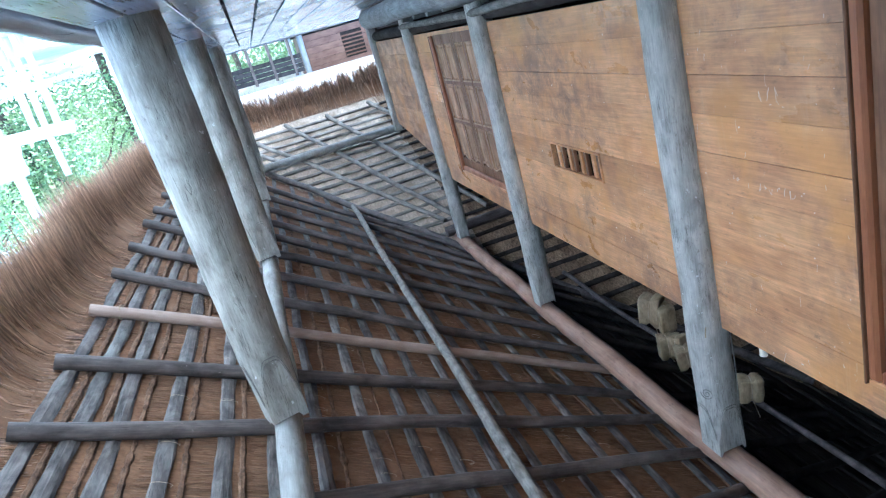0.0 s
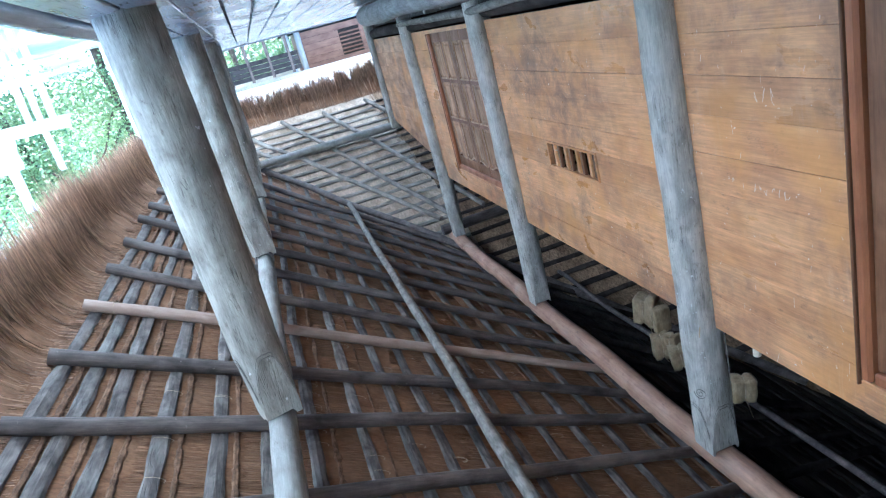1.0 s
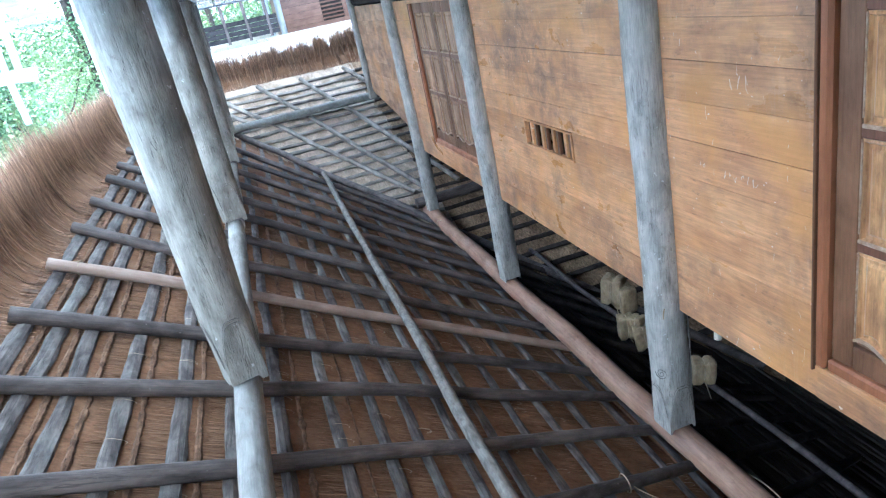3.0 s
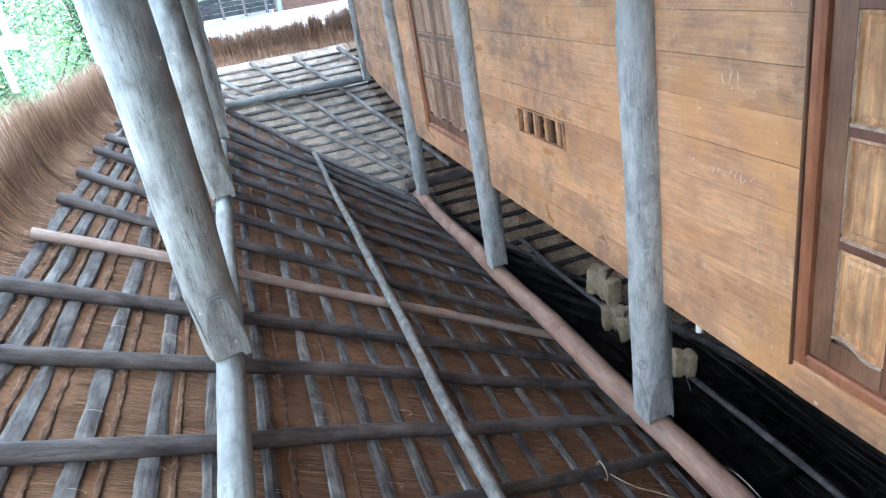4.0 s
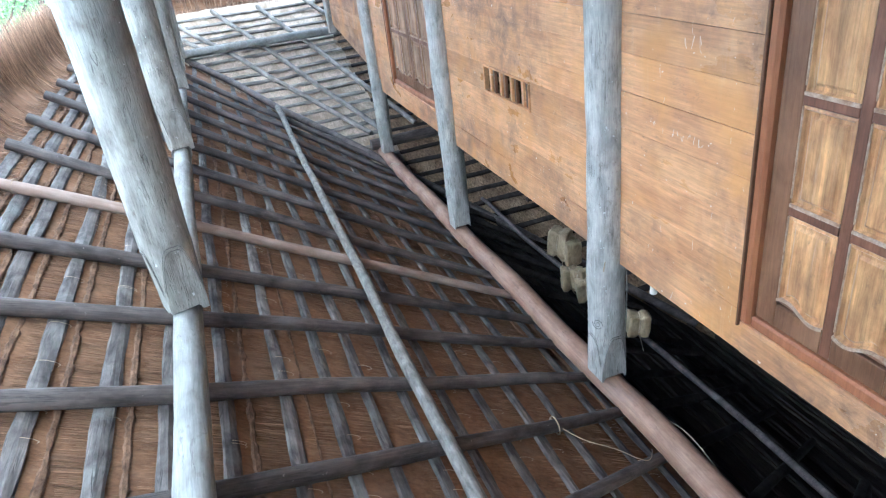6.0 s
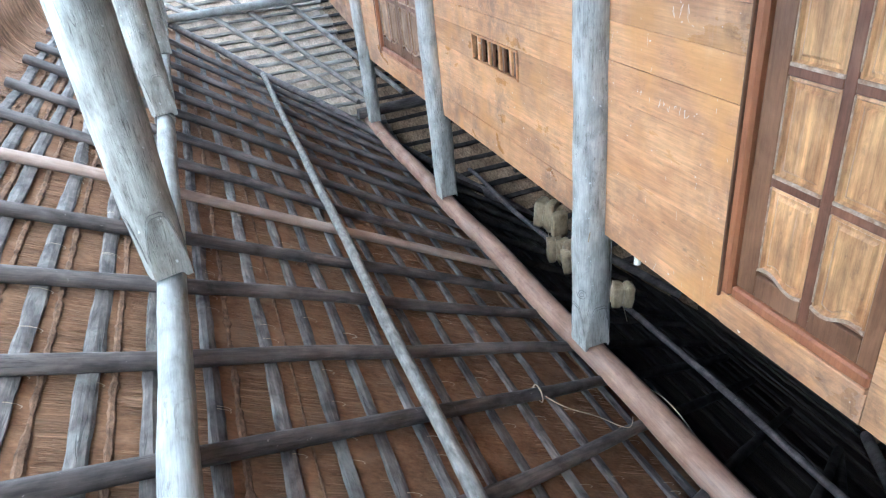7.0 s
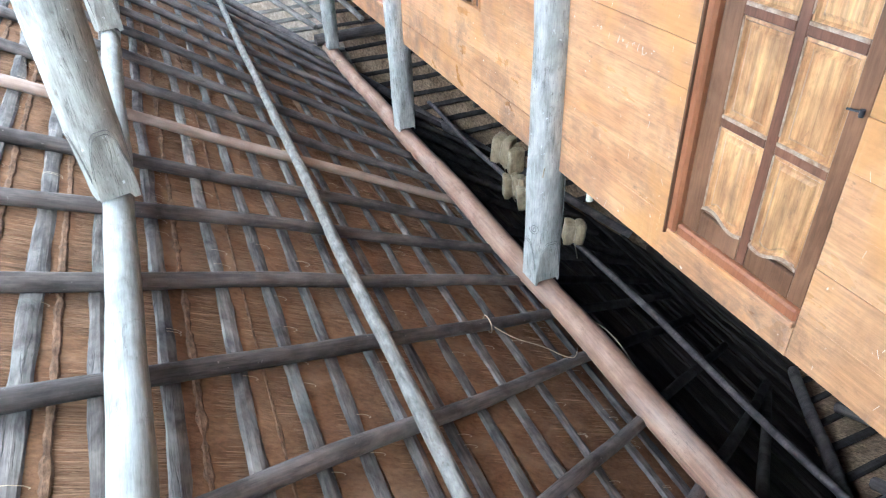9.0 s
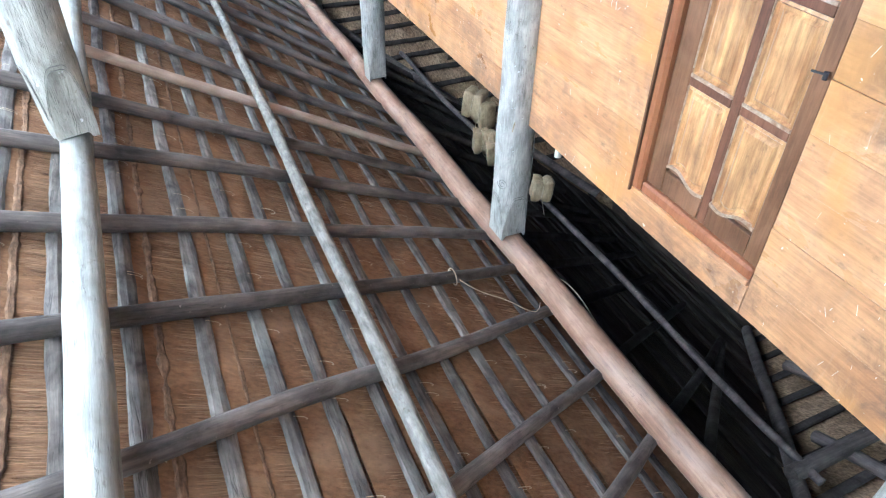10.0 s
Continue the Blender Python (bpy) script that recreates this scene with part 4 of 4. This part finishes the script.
# bundles hung under the inner pole
def bundle(x, y, z, w, h, turn, seed):
    root = empty("wrapped_bundle", "cream leaf-wrapped bundle tied with cord under the dark pole", "bundle", "hanging bundles")
    bm = bmesh.new()
    bmesh.ops.create_cube(bm, size=1.0)
    bmesh.ops.subdivide_edges(bm, edges=bm.edges, cuts=7, use_grid_fill=True)
    for v in bm.verts:
        p = v.co * 2
        m = max(abs(p.x), abs(p.y), abs(p.z))
        q = p.normalized() * m
        k = p.lerp(q, 0.13)
        waist = 1 - 0.24 * math.exp(-(k.x / 0.20) ** 2) - 0.10 * max(0, abs(k.z) - 0.7)
        jit = 1 + 0.07 * noise.noise((p.x * 1.6 + seed, p.y * 1.6, p.z * 1.6))
        v.co = Vector((k.x * w * 0.5, k.y * w * 0.42 * waist, k.z * h * 0.5 * (1 - 0.14 * math.exp(-(k.x / 0.18) ** 2) + 0.05 * noise.noise((p.x * 3, p.y * 3, seed))))) * jit
    for f in bm.faces:
        f.smooth = True
    R = Matrix.Translation((x, y, z)) @ Matrix.Rotation(turn, 4, "Z") @ Matrix.Rotation(0.12 * math.sin(seed), 4, "Y")
    bm.transform(R)
    part("wrapping", bm, M_BUNDLE, root)
    part("cord", log((x, y, z + h * 0.42), (x - 0.05, y, 3.52), 0.004, 0.004, seg=6, step=0.1, wob=0.01, rough=0, seed=seed), M_CORD, root)
    pts = []
    for i in range(25):
        a = 2 * math.pi * i / 24
        pts.append(Vector((0.0, math.cos(a) * w * 0.40, math.sin(a) * h * 0.475)))
    vs, fs = [], []
    for i, p in enumerate(pts):
        d = p.normalized()
        for j in range(5):
            b = 2 * math.pi * j / 5
            vs.append(R @ (p + d * 0.004 * math.cos(b) + Vector((1, 0, 0)) * 0.004 * math.sin(b)))
    for i in range(24):
        for j in range(5):
            fs.append((i * 5 + j, i * 5 + (j + 1) % 5, i * 5 + 5 + (j + 1) % 5, i * 5 + 5 + j))
    mesh_part("binding", [tuple(p) for p in vs], fs, M_CORD, root)


bundle(-2.45, 4.07, 3.24, 0.165, 0.185, 0.4, 1.0)
bundle(-2.45, 5.30, 3.06, 0.19, 0.26, 0.9, 2.0)
bundle(-2.50, 5.20, 3.12, 0.175, 0.24, 1.6, 2.7)
bundle(-2.42, 5.08, 3.33, 0.15, 0.22, 0.3, 3.1)
bundle(-2.48, 4.98, 3.30, 0.14, 0.20, 1.2, 4.3)
bundle(-2.45, 4.85, 3.34, 0.17, 0.19, 0.4, 5.2)

lamp = empty("lamp_holder", "small cream ceramic lamp holder behind the wall's top", "lamp")
part("holder", log((-1.86, 3.10, 2.15), (-1.86, 3.10, 2.265), 0.017, 0.021, seg=16, step=0.03, wob=0, rough=0, seed=1), M_WHITE, lamp, smooth=True)
part("bracket", block((-1.88, 3.085, 2.10), (-1.785, 3.115, 2.15), 0.004), M_DARKWOOD, lamp)


# rattan loops and loose wires
def wire(name, pts, rad, label, mat=M_CORD):
    cu = bpy.data.curves.new(name, "CURVE")
    cu.dimensions, cu.bevel_depth, cu.bevel_resolution = "3D", rad, 2
    sp = cu.splines.new("NURBS")
    sp.points.add(len(pts) - 1)
    for p, q in zip(sp.points, pts):
        p.co = (*q, 1)
    sp.use_endpoint_u, sp.order_u = True, 3
    ob = new(name, cu)
    deps = bpy.context.evaluated_depsgraph_get()
    me = bpy.data.meshes.new_from_object(ob.evaluated_get(deps))
    bpy.data.objects.remove(ob)
    me.materials.clear()
    me.materials.append(mat)
    return tagged(new(name, me), label, "cord")


def on_roof(x, y, d=-0.05):
    return (x, y, zmain(x) + d)


wire("rattan_loop", [(-1.13 + 0.012 * k / 8, 2.935 + 0.056 * math.cos(k * 0.8), 2.805 + 0.056 * math.sin(k * 0.8)) for k in range(9)], 0.0038,
     "pale rattan loop tied round a dark rafter")
wire("loose_rattan", [(-1.12, 2.84, 2.75), (-1.17, 2.75, 2.775), (-1.36, 2.70, 2.875), (-1.45, 2.63, 2.93), (-1.54, 2.62, 2.98), (-1.62, 2.74, 3.03)], 0.0026,
     "loose pale rattan strand hanging between two rafters")
wire("loose_rattan", [(-1.835, 2.90, 3.03), (-1.84, 2.80, 2.995), (-1.84, 2.66, 2.99), (-1.84, 2.53, 3.018), (-1.835, 2.42, 3.045)], 0.0032,
     "loose pale rattan strand beside the inner beam")
wire("thin_cable", [(-1.80, 3.279, 2.14), (-1.805, 3.274, 2.33), (-1.80, 3.276, 2.55), (-1.80, 3.279, 2.67)], 0.004, "thin grey cable on the post", M_GREYPOLE)
wire("loose_rattan", [(-1.66, 8.1, 3.06), (-1.60, 8.0, 2.97), (-1.60, 7.9, 2.86), (-1.68, 7.85, 2.9)], 0.004, "loose pale rattan strand on the far end of the inner beam")

wire("rattan_lashing", [(1.44 + 0.02 * math.sin(k), 4.83 + 0.048 * math.cos(k * 1.2), zmain(1.44) + 0.052 * math.sin(k * 1.2)) for k in range(14)], 0.003,
     "pale rattan lashing round the pale rafter's end")
wire("post_hook", [(-1.667, 3.292, 2.10), (-1.635, 3.254, 2.10), (-1.63, 3.249, 2.13)], 0.004, "small nail bent into a hook in the post")

# ---- outdoors ----
def tree(x, y, height, spread, seed, leaves, label):
    r = random.Random(seed)
    root = empty("tree", label, "tree")
    part("trunk", log((x, y, GROUND_Z - 0.1), (x + r.uniform(-0.3, 0.3), y, GROUND_Z + height * 0.6), 0.14, 0.07, seg=10, step=0.3, wob=0.15, seed=seed), M_BARK, root, smooth=True)
    for k in range(6):
        a = r.uniform(0, 6.28)
        z0 = GROUND_Z + height * r.uniform(0.2, 0.55)
        part("limb", log((x, y, z0), (x + math.cos(a) * spread * 0.8, y + math.sin(a) * spread * 0.8, z0 + height * r.uniform(0.15, 0.4)), 0.05, 0.02, seg=7, step=0.3, wob=0.15, seed=seed + k), M_BARK, root)
    vs, fs = [], []
    clumps = [(x + r.gauss(0, spread * 0.55), y + r.gauss(0, spread * 0.5), GROUND_Z + height * r.uniform(0.12, 1.0), r.uniform(0.25, 0.7)) for _ in range(40)]
    for _ in range(leaves * 2):
        cx, cy, cz, cr = r.choice(clumps)
        p = Vector((cx + r.gauss(0, cr), cy + r.gauss(0, cr), max(GROUND_Z + 0.1, cz + r.gauss(0, cr * 0.7))))
        d = Vector((r.uniform(-1, 1), r.uniform(-1, 1), r.uniform(-0.8, 0.4))).normalized()
        s = d.cross(Vector((r.uniform(-1, 1), r.uniform(-1, 1), r.uniform(-1, 1)))).normalized()
        L = r.uniform(0.06, 0.15)
        base = len(vs)
        for q in (p, p + d * L * 0.5 + s * L * 0.28, p + d * L, p + d * L * 0.5 - s * L * 0.28):
            vs.append(tuple(q))
        fs.append((base, base + 1, base + 2, base + 3))
    mesh_part("crown", vs, fs, M_LEAF, root)


tree(6.6, 20.5, 6.0, 1.9, 1, 9500, "leafy green tree in full sun beyond the yard")
tree(9.5, 23.0, 7.0, 2.4, 2, 9500, "broad green tree in full sun beyond the yard")
tree(4.4, 24.0, 6.5, 2.0, 3, 9500, "dense green tree beside the yard")
tree(7.4, 16.8, 3.2, 1.5, 4, 8000, "low green shrub by the pale carved posts")
tree(0.6, 33.0, 7.0, 2.6, 5, 16000, "green tree behind the neighbouring house")
tree(-2.2, 36.0, 8.0, 2.8, 6, 12000, "green tree behind the neighbouring house")
tree(13.0, 28.0, 9.0, 3.2, 7, 18000, "tall green tree at the yard's far side")
tree(8.6, 30.0, 9.0, 3.2, 8, 16000, "tall green tree at the yard's far side")

gate = empty("carved_gate", "white limed gate of posts and thick rails in the sunny yard", "gate")
GY = 14.0
for px, z1, r in ((4.66, 1.72, 0.10), (3.87, 1.15, 0.065), (3.66, 0.30, 0.07), (4.05, 0.30, 0.07), (5.5, 1.72, 0.10)):
    part("gate_post", log((px, GY, GROUND_Z - 0.05), (px, GY, z1), r, r * 0.9, seg=12, step=0.2, wob=0.03, rough=0.05, seed=px), M_STONE, gate, smooth=True)
for z, r, x0, x1 in ((-0.50, 0.07, 3.5, 6.2), (0.30, 0.11, 3.45, 6.2)):
    part("rail", log((x0, GY, z + 0.05), (x1, GY, z - 0.05), r, r, seg=12, step=0.2, wob=0.03, seed=z), M_STONE, gate, smooth=True)
part("carved_block", log((4.75, GY - 0.12, 0.42), (4.75, GY - 0.12, 0.95), 0.36, 0.30, seg=14, step=0.12, rough=0.15, seed=5), M_STONE, gate, "thick carved white block", smooth=True)
tagged(part("garden_post", log((2.42, GY, GROUND_Z - 0.05), (2.42, GY, 1.35), 0.07, 0.06, seg=12, step=0.2, wob=0.03, rough=0.06, seed=8), M_STONE, smooth=True),
       "slim white post standing in the sunny yard", "post")

# neighbouring house
house = empty("neighbour_house", "red-brown wooden stilt house with a grey frame and slatted vent", "house")
HY = 23.0
z = -0.24
while z < 1.9:
    h = 0.20
    spans = [(-9.0, -1.72)] if not (0.05 < z + h / 2 < 0.80) else [(-9.0, -3.62), (-2.92, -1.72)]
    for x0, x1 in spans:
        part("board", block((x0, HY, z + 0.003), (x1, HY + 0.05, z + h - 0.003), 0.004), M_FARWALL, house)
    z += h
# Dark sheet behind the slats stands in for the shaded opening.
vent_back = part("vent", block((-3.7, HY + 0.06, 0.0), (-2.85, HY + 0.08, 0.85)), M_DARKWOOD, house, "dark slatted vent")
for i in range(6):
    z = 0.06 + i * 0.12
    bm = block((-3.61, HY + 0.0, z), (-2.93, HY + 0.02, z + 0.05), 0.003)
    bmesh.ops.rotate(bm, verts=bm.verts, cent=(0, HY + 0.01, z + 0.025), matrix=Matrix.Rotation(radians(-25), 3, "X"))
    part("slat", bm, M_FARWALL, vent_back)
for px in (-1.62, -1.25):
    part("corner_post", log((px, HY - 0.05, GROUND_Z), (px, HY - 0.05, 2.2), 0.10, 0.09, seg=10, step=0.4, seed=px), M_FARGREY, house, smooth=True)
# Added dark board stops light showing through the seams.
part("back_board", block((-9, HY + 0.09, -0.24), (-1.72, HY + 0.12, 1.9)), M_DARKWOOD, house)
part("floor_beam", block((-9, HY - 0.25, -0.44), (-1.0, HY - 0.05, -0.30), 0.02), M_FARGREY, house, "pale grey floor beam")
# Solid dark block stands in for the shade beneath the floor.
part("under_floor", block((-9, HY - 0.02, -1.3), (-1.2, HY + 3.0, -0.28)), M_DARKWOOD, house)
part("side_wall", block((-1.76, HY + 0.06, -0.38), (-1.70, HY + 4.0, 1.9)), M_FARWALL, house)
bm = bmesh.new()
vs = [bm.verts.new(p) for p in ((-9.5, HY - 1.5, 0.95), (1.9, HY - 1.5, 0.95), (0.4, HY + 3, 4.2), (-9.5, HY + 3, 4.2), (1.9, HY + 7.5, 0.95), (-9.5, HY + 7.5, 0.95))]
for q in ((0, 1, 2, 3), (3, 2, 4, 5), (1, 4, 2)):
    bm.faces.new([vs[i] for i in q])
bmesh.ops.recalc_face_normals(bm, faces=bm.faces)
bmesh.ops.solidify(bm, geom=bm.faces[:], thickness=0.12)
part("roof", bm, M_BLEACHED, house, "pale sunlit roof")
rail = empty("yard_rail", "dark wooden rail with short posts beside the neighbouring house", "railing")
for k in range(4):
    part("rail_board", block((-1.35, 20.95, 0.22 + 0.13 * k), (1.3, 20.99, 0.34 + 0.13 * k), 0.008), M_DARKWOOD, rail)
for px in (-1.1, -0.5, 0.1, 0.7):
    part("rail_post", log((px, 20.97, GROUND_Z), (px, 20.97, 0.80), 0.05, 0.045, seg=8, step=0.4, seed=px), M_BARK, rail, smooth=True)

# woods round the yard
def woods(seed, count, x0, x1, place, label):
    r = random.Random(seed)
    vs, fs = [], []
    for _ in range(count):
        x = r.uniform(x0, x1)
        top = 5.5 + 2.0 * noise.noise((x * 0.25, seed * 0.7, 0)) + 1.0 * noise.noise((x * 0.9, 3, seed))
        px, py = place(x, r.gauss(0, 1.5))
        p = Vector((px, py, GROUND_Z + (top - GROUND_Z) * r.random() ** 0.8))
        d = Vector((r.uniform(-1, 1), r.uniform(-1, 1), r.uniform(-0.8, 0.4))).normalized()
        q = d.cross(Vector((r.uniform(-1, 1), r.uniform(-1, 1), r.uniform(-1, 1)))).normalized()
        L = r.uniform(0.18, 0.40)
        base = len(vs)
        vs += [tuple(p), tuple(p + d * L * 0.5 + q * L * 0.3), tuple(p + d * L), tuple(p + d * L * 0.5 - q * L * 0.3)]
        fs.append((base, base + 1, base + 2, base + 3))
    tagged(mesh_part("woods", vs, fs, M_LEAF), label, "woods", kind="stuff")


woods(31, 40000, -14, 34, lambda x, g: (x, 40 + g - 0.25 * max(0, x)), "dense green foliage closing the far side of the yard")
# Never in view: added to hold back light from behind the veranda.
woods(32, 30000, -12, 14, lambda x, g: (x, -9 + 0.5 * g), "unseen green foliage added behind the veranda to block light")
